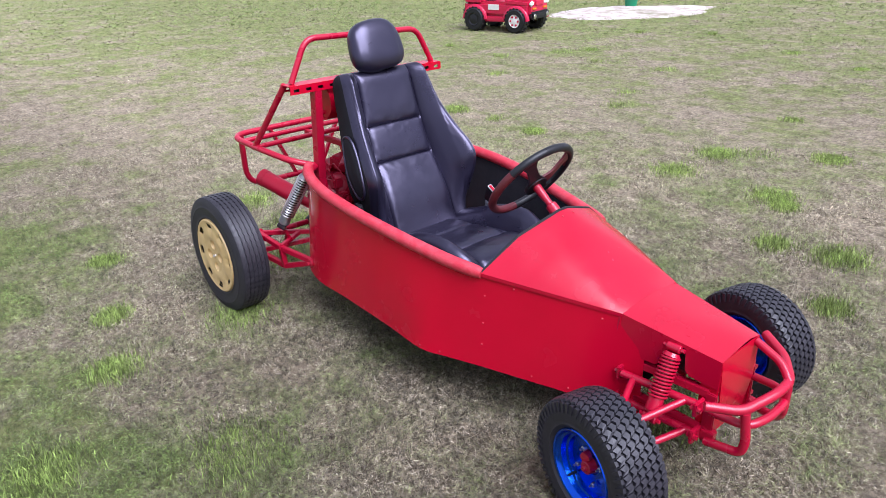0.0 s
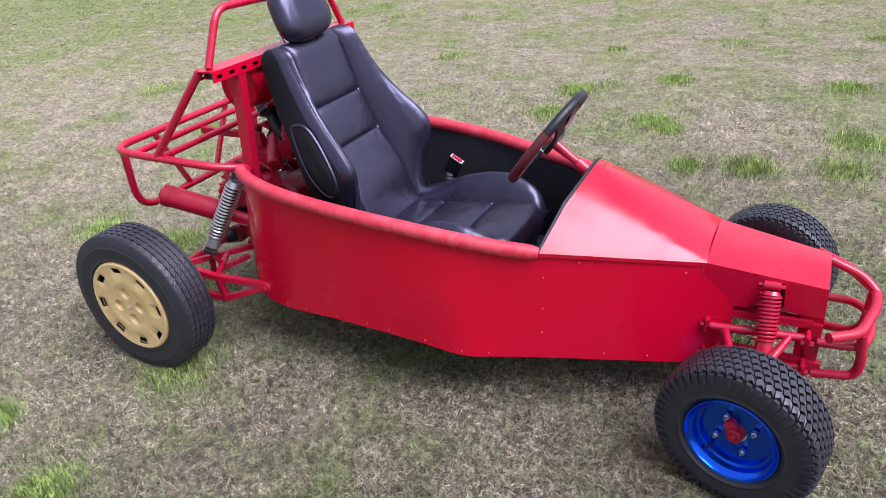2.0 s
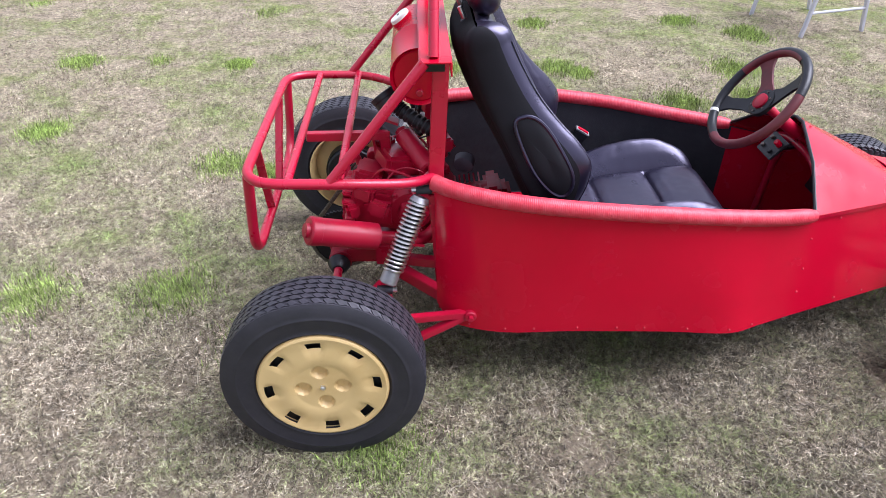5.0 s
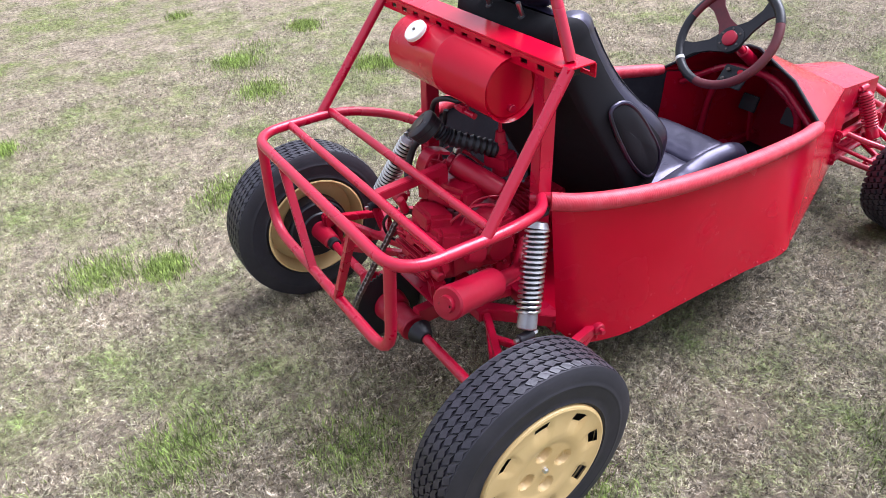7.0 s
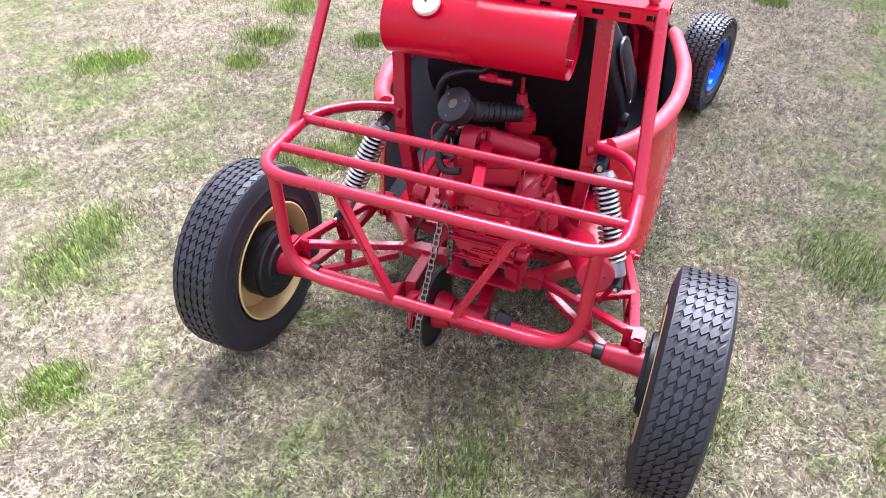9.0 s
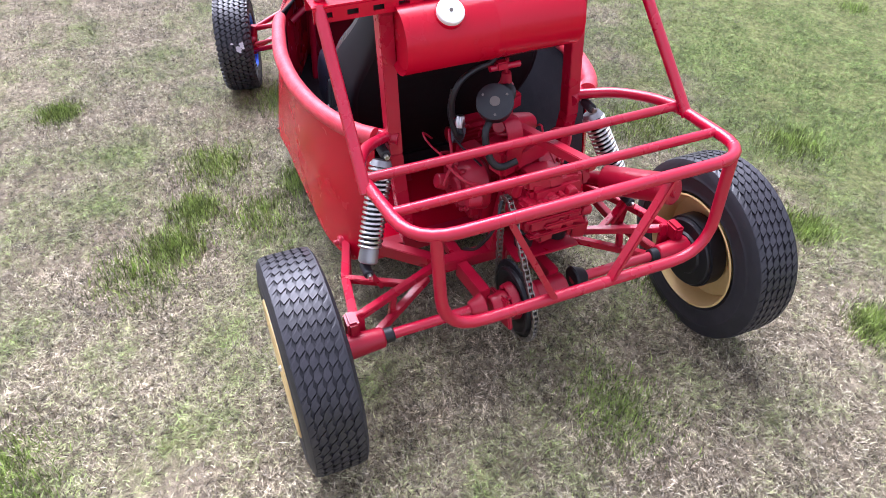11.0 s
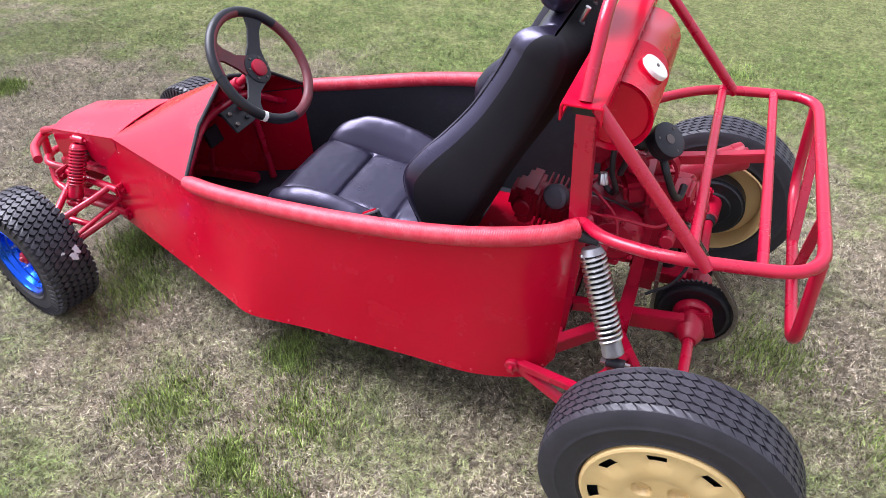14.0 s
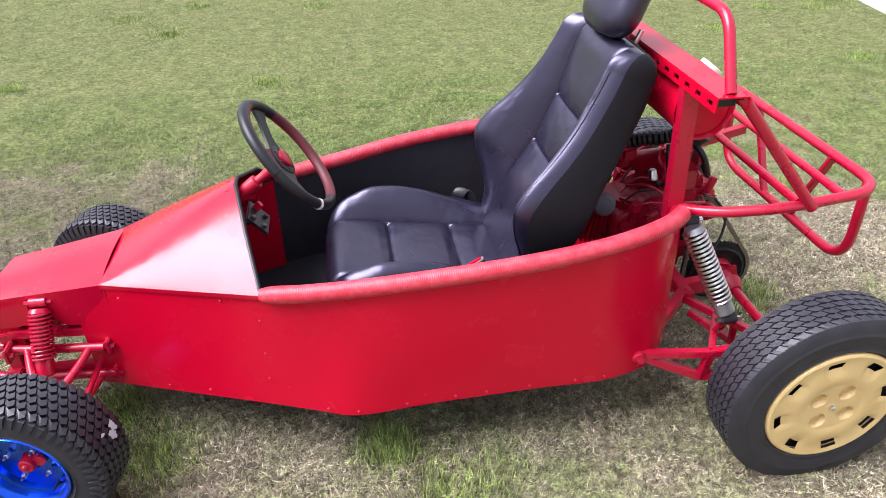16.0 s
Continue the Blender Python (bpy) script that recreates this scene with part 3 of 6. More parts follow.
def side_panel(side):
    top = spline(RIM, 4)
    low = spline(LOW, 4)
    grid = []
    for a, b in zip(top, low):
        grid.append([V(*((a + (b - a) * u)[:])) for u in (0, 0.25, 0.5, 0.75, 1)])
    # the front part runs straight in to the nose
    for u in (0.25, 0.5, 0.75, 1.0, 1.168):
        t0, t1 = Vector(RIM[-1]), Vector(CREASE) + V(0, 0.002, -0.004)
        b0, b1 = Vector(LOW[-1]), V(1.808, 0.168, 0.168)
        a, b = t0.lerp(t1, u), b0.lerp(b1, u)
        if u > 1:
            a, b = V(1.886, 0.134, 0.468), V(1.886, 0.140, 0.164)
        grid.append([a + (b - a) * w for w in (0, 0.25, 0.5, 0.75, 1)])
    grid = [[V(p.x, p.y * side, p.z) for p in row] for row in grid]
    bm = bm_new()
    sheet(bm, grid)
    bmesh.ops.recalc_face_normals(bm, faces=bm.faces)
    bmesh.ops.solidify(bm, geom=bm.faces[:], thickness=0.004)
    ob = part("side_panel", bm, RED, BUGGY, "glossy red painted sheet-metal side panel", smooth=25)
    for k in range(11):
        p = low[4 + int(k * 2.7)]
        screw((p.x, (p.y + 0.001) * side, p.z + 0.014), (0, side, 0), ob)
    def skin(x, z):
        u = (x - 1.374) / 0.44
        top_y, low_y = 0.318 - 0.163 * u, 0.345 - 0.177 * u
        top_z, low_z = 0.531 - 0.050 * u, 0.187 - 0.019 * u
        return low_y + (top_y - low_y) * (z - low_z) / (top_z - low_z) + 0.002

    for z in (0.28, 0.36, 0.46):
        screw((1.388, side * skin(1.388, z), z), (0.4, side, 0), ob)
    for x, z in ((1.481, 0.505), (1.755, 0.470), (1.559, 0.205), (1.676, 0.196)):
        screw((x, skin(x, z) * side, z), (0.4, side, 0), ob)
    # black lining just inside
    bm = bm_new()
    inner = [[V(p.x, p.y - 0.012 * side, p.z) for p in row] for row in grid[5:40]]
    sheet(bm, inner)
    part("inner_lining", bm, LINING, BUGGY, "black felt lining inside the tub", smooth=25)
    # padded rim
    bm = bm_new()
    path = sided(spline(RIM, 6), side)
    taper = [0.023] * (len(path) - 3) + [0.0225, 0.021, 0.017]
    tube(bm, path, 0.023, 14, radii=taper)
    part("rim_pad", bm, RED_PAD, BUGGY, "red painted wrapped padding on the rim tube")


side_panel(-1)
side_panel(1)


def tub_floor():
    bm = bm_new()
    low = spline(LOW, 3)
    grid = [[V(p.x, p.y * w * 0.99, p.z + 0.006) for w in (-1, -0.5, 0, 0.5, 1)] for p in low]
    grid += [[V(1.813, 0.165 * w, 0.180) for w in (-1, -0.5, 0, 0.5, 1)]]
    sheet(bm, grid)
    part("floor_pan", bm, LINING, BUGGY, "black floor pan of the tub")


tub_floor()


def cowl():
    bm = bm_new()
    cr, cl = V(1.376, -0.321, 0.540), V(1.376, 0.321, 0.540)
    kr, kl = V(*mirror(CREASE)), V(*CREASE)
    ar, al = V(1.440, -0.020, 0.689), V(1.440, 0.020, 0.689)
    rows = []
    for u in np.linspace(0, 1, 7):
        bow = 0.004 * math.sin(math.pi * u)
        lip = V(0, 0.003, -0.011)
        rows.append([cr.lerp(kr, u) + V(0, -lip.y, lip.z), cr.lerp(kr, u) + V(0, -lip.y, 0), (cr.lerp(ar, 0.5) + V(0, -0.016, 0.020)).lerp(kr, u) + V(0, -bow, bow), ar.lerp(kr, u), (ar + al).lerp(kr + kl, u) * 0.5 + V(0, 0, bow * 0.8),
                     al.lerp(kl, u), (cl.lerp(al, 0.5) + V(0, 0.016, 0.020)).lerp(kl, u) + V(0, bow, bow), cl.lerp(kl, u) + V(0, lip.y, 0), cl.lerp(kl, u) + lip])
    sheet(bm, rows, 0.0)
    bmesh.ops.remove_doubles(bm, verts=bm.verts, dist=0.0005)
    bmesh.ops.recalc_face_normals(bm, faces=bm.faces)
    bmesh.ops.solidify(bm, geom=bm.faces[:], thickness=-0.003)
    ob = part("cowl", bm, GLOSS_RED, BUGGY, "faceted red sheet-metal scuttle cover", smooth=26)
    for p, n in ((V(1.462, -0.028, 0.681), (0.2, -0.4, 1)), (V(1.462, 0.028, 0.681), (0.2, 0.4, 1)), (V(1.784, -0.06, 0.491), (0.4, 0, 1)), (V(1.784, 0.06, 0.491), (0.4, 0, 1))):
        screw(p, n, ob)
    bm = bm_new()
    tube(bm, [cr + V(-0.002, 0, 0.002), cr.lerp(ar, 0.5) + V(-0.003, -0.016, 0.022), ar + V(-0.003, 0, 0.003), al + V(-0.003, 0, 0.003), cl.lerp(al, 0.5) + V(-0.003, 0.016, 0.022), cl + V(-0.002, 0, 0.002)], 0.0055, 8)
    part("edge_trim", bm, BLACK, ob, "black rubber edge trim")


cowl()


def nose_box():
    kr, kl = V(*mirror(CREASE)), V(*CREASE)
    nr, nl = V(*mirror(NOSE)), V(*NOSE)
    bm = bm_new()
    rows = []
    # the side flange is cut away round each shock absorber
    flange = [(0.0, 0.112), (0.08, 0.116), (0.25, 0.118), (0.38, 0.112), (0.47, 0.088), (0.505, 0.050), (0.525, 0.012), (0.66, 0.012), (0.675, 0.080), (0.72, 0.094), (0.86, 0.094), (1.0, 0.092)]
    for u, d in flange:
        a, b = kr.lerp(nr, u), kl.lerp(nl, u)
        wave = 0.004 * math.sin(u * 5.0)
        rows.append([a + V(0, -0.005, -d), a + V(0, -0.005, -d * 0.5), a + V(0, -0.004, 0), a.lerp(b, 0.25) + V(0, 0, 0.010 + wave), a.lerp(b, 0.5) + V(0, 0, 0.0125), a.lerp(b, 0.75) + V(0, 0, 0.010 - wave),
                     b + V(0, 0.004, 0), b + V(0, 0.005, -d * 0.5), b + V(0, 0.005, -d)])
    sheet(bm, rows, 0.003)
    ob = part("nose_cover", bm, GLOSS_RED, BUGGY, "red sheet-metal nose cover", smooth=25)
    for y in (-0.09, -0.03, 0.03, 0.09):
        screw((1.818, y, 0.4918 + 0.009 * (1 - (y / 0.13) ** 2)), (0, 0, 1), ob)
    for y in (-0.085, 0.085):
        screw((2.097, y, 0.446), (0, 0, 1), ob)
    bm = bm_new()
    grid = [[nr, nr.lerp(nl, 0.5), nl], [V(2.116, -0.097, 0.32), V(2.118, 0, 0.32), V(2.116, 0.097, 0.32)], [V(2.101, -0.085, 0.185), V(2.101, 0, 0.185), V(2.101, 0.085, 0.185)]]
    sheet(bm, grid, 0.004)
    part("nose_plate", bm, RED, BUGGY, "flat red front plate", smooth=25)
    # angle-iron corner posts behind the front plate
    for s in (-1, 1):
        bm = bm_new()
        box(bm, (2.083, s * 0.103, 0.313), (0.056, 0.006, 0.252), bevel=0.002)
        part("corner_post", bm, RED, BUGGY, "flat red corner post of the nose")
    # black blocks stand in for the shade in the shock openings
    for s in (-1, 1):
        bm = bm_new()
        box(bm, (1.985, s * 0.100, 0.405), (0.052, 0.010, 0.075), bevel=0.003)
        part("shock_slot_shade", bm, BLACK, BUGGY, "black block for the shade in the shock absorber opening")
    # chassis rails in the nose
    for s in (-1, 1):
        bm = bm_new()
        beam(bm, (1.510, s * 0.15, 0.235), (2.126, s * 0.115, 0.205), 0.03, 0.03)
        part("chassis_rail", bm, RED_TUBE, BUGGY)
        bm = bm_new()
        beam(bm, (1.813, s * 0.13, 0.34), (2.087, s * 0.105, 0.335), 0.025, 0.025)
        part("chassis_rail", bm, RED_TUBE, BUGGY)
        bm = bm_new()
        box(bm, (2.097, s * 0.11, 0.255), (0.035, 0.012, 0.17), bevel=0.003)
        part("gusset_plate", bm, RED_TUBE, BUGGY)


nose_box()


def tubes(name, path, r, parent, label="", material=None, bend=0.0, n=10):
    bm = bm_new()
    tube(bm, rounded(path, bend, 6) if bend else path, r, n)
    return part(name, bm, material or RED_TUBE, parent, label)


def bumper():
    ob = empty("front_bumper", (2.145, 0, 0.3), BUGGY)
    inv = lambda pts: [Vector(p) - V(2.145, 0, 0.3) for p in pts]
    tubes("upper_bar", inv([(2.085, 0.215, 0.395), (2.175, 0.150, 0.386), (2.238, 0.055, 0.376), (2.236, -0.020, 0.368), (2.200, -0.138, 0.350), (2.125, -0.207, 0.362)]), 0.0145, ob, "red bent bumper tube", bend=0.03)
    tubes("nose_stay", inv([(2.112, 0.088, 0.438), (2.200, 0.075, 0.408), (2.240, 0.045, 0.376)]), 0.0125, ob, bend=0.03)
    tubes("middle_bar", inv([(2.106, 0.115, 0.30), (2.195, 0.115, 0.30), (2.236, 0.060, 0.30), (2.236, -0.050, 0.298), (2.212, -0.122, 0.296), (2.106, -0.125, 0.29)]), 0.0125, ob, bend=0.04)
    tubes("lower_bar", inv([(2.106, -0.131, 0.190), (2.210, -0.126, 0.205), (2.218, -0.126, 0.250), (2.206, -0.132, 0.345)]), 0.0135, ob, bend=0.05)
    tubes("lower_bar", inv([(2.106, 0.125, 0.195), (2.205, 0.100, 0.205), (2.228, 0.075, 0.250), (2.232, 0.060, 0.370)]), 0.0135, ob, bend=0.05)


bumper()


# ---- wheels ----
def tyre(r, w, bore, parent, rows, count, depth, chunky):
    """Carcass with sidewalls and a shoulder, and separate tread blocks standing proud."""
    h = w / 2
    rc = r - depth
    prof = [(-h * 0.80, bore - 0.004), (-h * 0.90, bore + 0.008), (-h * 0.99, bore + 0.014), (-h * 0.955, bore + 0.020), (-h * 0.97, bore + (r - bore) * 0.30), (-h, bore + (r - bore) * 0.52), (-h * 0.97, r - 0.032),
            (-h * 0.93, r - 0.020), (-h * 0.84, rc - 0.004), (-h * 0.5, rc), (0, rc + 0.001), (h * 0.5, rc), (h * 0.84, rc - 0.004), (h * 0.93, r - 0.020),
            (h * 0.97, r - 0.032), (h, bore + (r - bore) * 0.52), (h * 0.97, bore + (r - bore) * 0.30), (h * 0.955, bore + 0.020), (h * 0.99, bore + 0.014), (h * 0.90, bore + 0.008), (h * 0.80, bore - 0.004)]
    if not chunky:
        # rounded shoulder with a fine rib on the sidewall
        prof = [(y, {r - 0.032: r - 0.034, r - 0.020: r - 0.015, rc - 0.004: r - 0.0035}.get(q, q)) for y, q in prof]
        flank = [(h * 1.0, r - 0.048), (h * 1.012, r - 0.046), (h * 1.012, r - 0.043), (h * 0.993, r - 0.041)]
        at = prof.index((h * 0.97, r - 0.034))
        prof = prof[:at + 1] + flank[::-1] + prof[at + 1:]
        at = prof.index((-h * 0.97, r - 0.034))
        prof = prof[:at] + [(-y, q) for y, q in flank] + prof[at:]
    bm = bm_new()
    lathe(bm, prof, 64)
    ob = part("tyre", bm, RUBBER, parent, "black rubber tyre with dusty sidewalls")
    bm = bm_new()

    def surf(a, s, proud):
        e = abs(s) / h
        rr = r - 0.010 * max(0, (e - 0.55) / 0.45) ** 2 - (0 if proud else depth + 0.004)
        return V(rr * math.cos(a), s, rr * math.sin(a))

    pitch = 2 * math.pi / count
    band = h * (0.94 if chunky else 0.84)
    rw = 2 * h * (0.90 if chunky else 0.84) / rows
    cut, slit, slant = (0.0062, 0.14, 0.25) if chunky else (0.0048, 0.13, 0.42)
    for j in range(rows):
        s0 = -band + j * rw + cut / 2
        s1 = s0 + rw - cut
        for k in range(count):
            sk = pitch * slant
            a0 = pitch * (k + (0.25 * j if chunky else 0.5 * (j % 2))) + j * sk
            a1 = a0 + pitch * (1 - slit)
            zig = rw * (0.34 if chunky else 0.22)
            am = (a0 + a1) / 2
            ring = [(a0, s0), (am, s0 + zig), (a1, s0), (a1 + sk, s1), (am + sk, s1 + zig), (a0 + sk, s1)]
            edge = h * (0.955 if chunky else 0.86)
            ring = [(a, min(max(s, -edge), edge)) for a, s in ring]
            top = [bm.verts.new(surf(a, s, True)) for a, s in ring]
            low = [bm.verts.new(surf(a, s, False)) for a, s in ring]
            bm.faces.new((top[0], top[1], top[4], top[5]))
            bm.faces.new((top[1], top[2], top[3], top[4]))
            for i in range(6):
                q = (i + 1) % 6
                bm.faces.new((top[i], low[i], low[q], top[q]))
    if chunky:
        # shoulder lugs reaching down the sidewall
        for sgn in (-1, 1):
            for k in range(count):
                a0 = pitch * (k + 0.15)
                a1 = a0 + pitch * 0.6
                am = (a0 + a1) / 2
                pts = [(a0, r - 0.011, h * 0.93), (a1, r - 0.011, h * 0.93), (am + pitch * 0.08, r - 0.040, h * 0.985), (am - pitch * 0.08, r - 0.040, h * 0.985)]
                top = [bm.verts.new(V(q * math.cos(a), sgn * (s + 0.004), q * math.sin(a))) for a, q, s in pts]
                low = [bm.verts.new(V(q * math.cos(a), sgn * (s - 0.006), q * math.sin(a))) for a, q, s in pts]
                bm.faces.new(top)
                for i in range(4):
                    q = (i + 1) % 4
                    bm.faces.new((top[i], low[i], low[q], top[q]))
    tread = part("tread", bm, TREAD, ob, smooth=0)
    tagged(tread, "worn black tread blocks", kind="stuff")
    return ob


def rear_wheel(side, turn):
    ob = empty("rear_wheel", (0, side * 0.586, 0.264 - side * 0.586 * math.sin(LEAN)), BUGGY)
    tyre(0.268, 0.140, 0.165, ob, 6, 56, 0.0055, False)
    # all outside faces are built towards +y and turned for the other side
    f = Matrix.Diagonal((1, side, 1, 1))
    # steel rim: barrel and inner flange
    bm = bm_new()
    lathe(bm, [(-0.070, 0.171), (-0.072, 0.166), (-0.060, 0.160), (-0.030, 0.150), (0.020, 0.150), (0.050, 0.160), (0.066, 0.172)], 48, f)
    lathe(bm, [(-0.012, 0.150), (-0.020, 0.120), (-0.005, 0.075), (-0.012, 0.0)], 48, f)
    part("steel_rim", bm, CREAM, ob, "cream painted steel rim")
    # brake drum
    bm = bm_new()
    lathe(bm, [(-0.092, 0.0), (-0.092, 0.060), (-0.086, 0.064), (-0.086, 0.096), (-0.082, 0.100), (-0.074, 0.100), (-0.074, 0.106), (-0.030, 0.106), (-0.02, 0.09)], 40, f)
    part("brake_drum", bm, BLACK, ob, "black brake drum")
    # hubcap: dished shell with eight slots near the edge and four cups round a bolt
    bm = bm_new()
    n = 96
    slot_k = 8
    prof = [(0.062, 0.1715), (0.071, 0.169), (0.073, 0.164), (0.0708, 0.152), (0.0710, 0.131), (0.072, 0.120), (0.0735, 0.103), (0.0728, 0.088), (0.071, 0.078)]
    prof += [(0.070 - 0.002 * k / 17, 0.0745 - 0.0042 * k) for k in range(17)]
    cups = [(0.0515 * math.cos(a), 0.0515 * math.sin(a)) for a in (radians(turn) + k * math.pi / 2 for k in range(4))]
    rings = []
    for s, r in prof:
        ring = []
        for k in range(n):
            a = 2 * math.pi * k / n + radians(turn - 22.5)
            x, z = r * math.cos(a), r * math.sin(a)
            near = min(math.hypot(x - cx, z - cz) for cx, cz in cups)
            dip = 0.014 * (1 - smooth_step(0.0165, 0.0215, near))
            ring.append(bm.verts.new(f @ V(x, s - dip, z)))
        rings.append(ring)
    for i in range(len(rings) - 1):
        for k in range(n):
            wedge = (k % (n // slot_k))
            if i == 3 and 4 <= wedge < 8:
                continue
            bm.faces.new((rings[i][k], rings[i][(k + 1) % n], rings[i + 1][(k + 1) % n], rings[i + 1][k]))
    bm.faces.new(rings[-1])
    # pull in the scoop behind each slot
    for k in range(n):
        wedge = k % (n // slot_k)
        if 4 <= wedge <= 8:
            for i, d in ((4, -0.007), (5, -0.003)):
                rings[i][k].co.y += side * d
    cap = part("hubcap", bm, CREAM, ob, "cream plastic hubcap with slots and scuffs", smooth=30)
    cap.data.materials.append(RUBBER)
    # black ring-shaped disc stands in for shade behind the slots
    bm = bm_new()
    lathe(bm, [(0.052, 0.166), (0.050, 0.10)], 32, f)
    part("slot_shade", bm, BLACK, cap, "black disc for the shade behind the hubcap slots")
    bm = bm_new()
    tube(bm, [(0, side * 0.064, 0), (0, side * 0.074, 0), (0, side * 0.077, 0)], 0.006, 6, radii=[0.0075, 0.0075, 0.004])
    part("centre_bolt", bm, CHROME, cap, "zinc centre bolt")
    return ob


def front_wheel(side, steer):
    ob = empty("front_wheel", (1.955, side * 0.434, 0.202 - side * 0.434 * math.sin(LEAN)), BUGGY)
    ob.rotation_euler = (0, 0, radians(steer))
    tyre(0.207, 0.146, 0.118, ob, 6, 54, 0.010, True)
    f = Matrix.Diagonal((1, side, 1, 1))
    bm = bm_new()
    lathe(bm, [(0.064, 0.121), (0.068, 0.118), (0.066, 0.113), (0.056, 0.108), (0.052, 0.101), (0.038, 0.097), (0.035, 0.090), (0.022, 0.086), (0.019, 0.058), (0.022, 0.028)], 48, f)
    lathe(bm, [(-0.064, 0.121), (-0.068, 0.118), (-0.062, 0.110), (-0.04, 0.094), (0.022, 0.086)], 48, f)
    rim = part("blue_rim", bm, BLUE, ob, "glossy blue metallic painted steel rim")
    bm = bm_new()
    cyl(bm, (0, side * 0.005, 0), (0, side * 0.046, 0), 0.024, 0.020, 20, 0.003)
    cyl(bm, (0, side * 0.046, 0), (0, side * 0.054, 0), 0.010, 0.007, 10)
    part("hub", bm, RED_ENGINE, ob, "red painted hub cap")
    for k in range(4):
        a = 0.5 + k * math.pi / 2
        bm = bm_new()
        p = V(0.052 * math.cos(a), 0, 0.052 * math.sin(a))
        cyl(bm, p + V(0, side * 0.026, 0), p + V(0, side * 0.036, 0), 0.0075, 0.0075, 6)
        cyl(bm, p + V(0, side * 0.036, 0), p + V(0, side * 0.046, 0), 0.004, 0.003, 8)
        part("wheel_bolt", bm, CHROME, rim, "zinc wheel bolt")
    bm = bm_new()
    p = V(0.085 * math.cos(4.0), 0, 0.085 * math.sin(4.0))
    cyl(bm, p + V(0, side * 0.03, 0), p + V(0, side * 0.055, 0), 0.004, 0.003, 8)
    part("valve", bm, BLACK, rim, "black tyre valve")
    return ob


rear_wheel(-1, 5)
rear_wheel(1, 32)
front_wheel(-1, -14)
left_front = front_wheel(1, -12)


def paint_splash(wheel):
    bm = bm_new()
    rng = random.Random(11)
    for k in range(11):
        a0 = math.pi - 0.30 + rng.uniform(-0.11, 0.11)
        y0 = -0.018 + rng.uniform(-0.022, 0.022)
        ring = []
        for i in range(9):
            t = 2 * math.pi * i / 9
            q = rng.uniform(0.003, 0.011)
            a, y = a0 + q * math.cos(t) / 0.22, y0 + q * math.sin(t)
            ring.append(bm.verts.new((0.2082 * math.cos(a), y, 0.2082 * math.sin(a))))
        bm.faces.new(ring)
    part("paint_splash", bm, GREY2, wheel, "dried white paint splash")


paint_splash(left_front)


# ---- suspension ----
def coil_shock(top, bottom, r_coil, turns, r_wire, metal, body, name, parent, low=0.32):
    top, bottom = Vector(top), Vector(bottom)
    ob = empty(name, bottom, parent)
    d = (top - bottom)
    L = d.length
    f = frame_of(d).to_4x4()
    f.translation = (0, 0, 0)
    bm = bm_new()
    tmp = bm_new()
    cyl(tmp, (0, 0, 0.02), (0, 0, L * low), r_coil * 0.92, r_coil * 0.86, 18, 0.004)
    merge(bm, tmp, f)
    cup = bm_new()
    tmp = bm_new()
    cyl(tmp, (0, 0, L * 0.88), (0, 0, L * 0.93), r_coil * 1.02, r_coil * 0.8, 18)
    merge(cup, tmp, f)
    part("spring_cup", cup, body, ob)
    core = bm_new()
    tmp = bm_new()
    cyl(tmp, (0, 0, L * (low - 0.02)), (0, 0, L * 0.9), r_coil * 0.66, None, 14)
    merge(core, tmp, f)
    part("damper_core", core, BLACK if metal is CHROME else RED_ENGINE, ob)
    part("damper", bm, body, ob, "shock absorber body")
    bm = bm_new()
    n = turns * 14
    h0, h1 = L * (low - 0.02), L * 0.89
    path = [f @ V(r_coil * math.cos(2 * math.pi * k / 14), r_coil * math.sin(2 * math.pi * k / 14), h0 + (h1 - h0) * k / n) for k in range(n + 1)]
    tube(bm, path, r_wire, 7)
    part("spring", bm, metal, ob, "coil spring")
    for p in (V(0, 0, 0), d):
        bm = bm_new()
        cyl(bm, p + V(-0.022, 0, 0), p + V(0.022, 0, 0), 0.013, None, 14, 0.002)
        part("eye", bm, RUBBER if metal is CHROME else RED_TUBE, ob)
        bm = bm_new()
        cyl(bm, p + V(-0.034, 0, 0), p + V(0.034, 0, 0), 0.0065, None, 6)
        part("bolt", bm, CHROME if metal is CHROME else RED_TUBE, ob)
    return ob


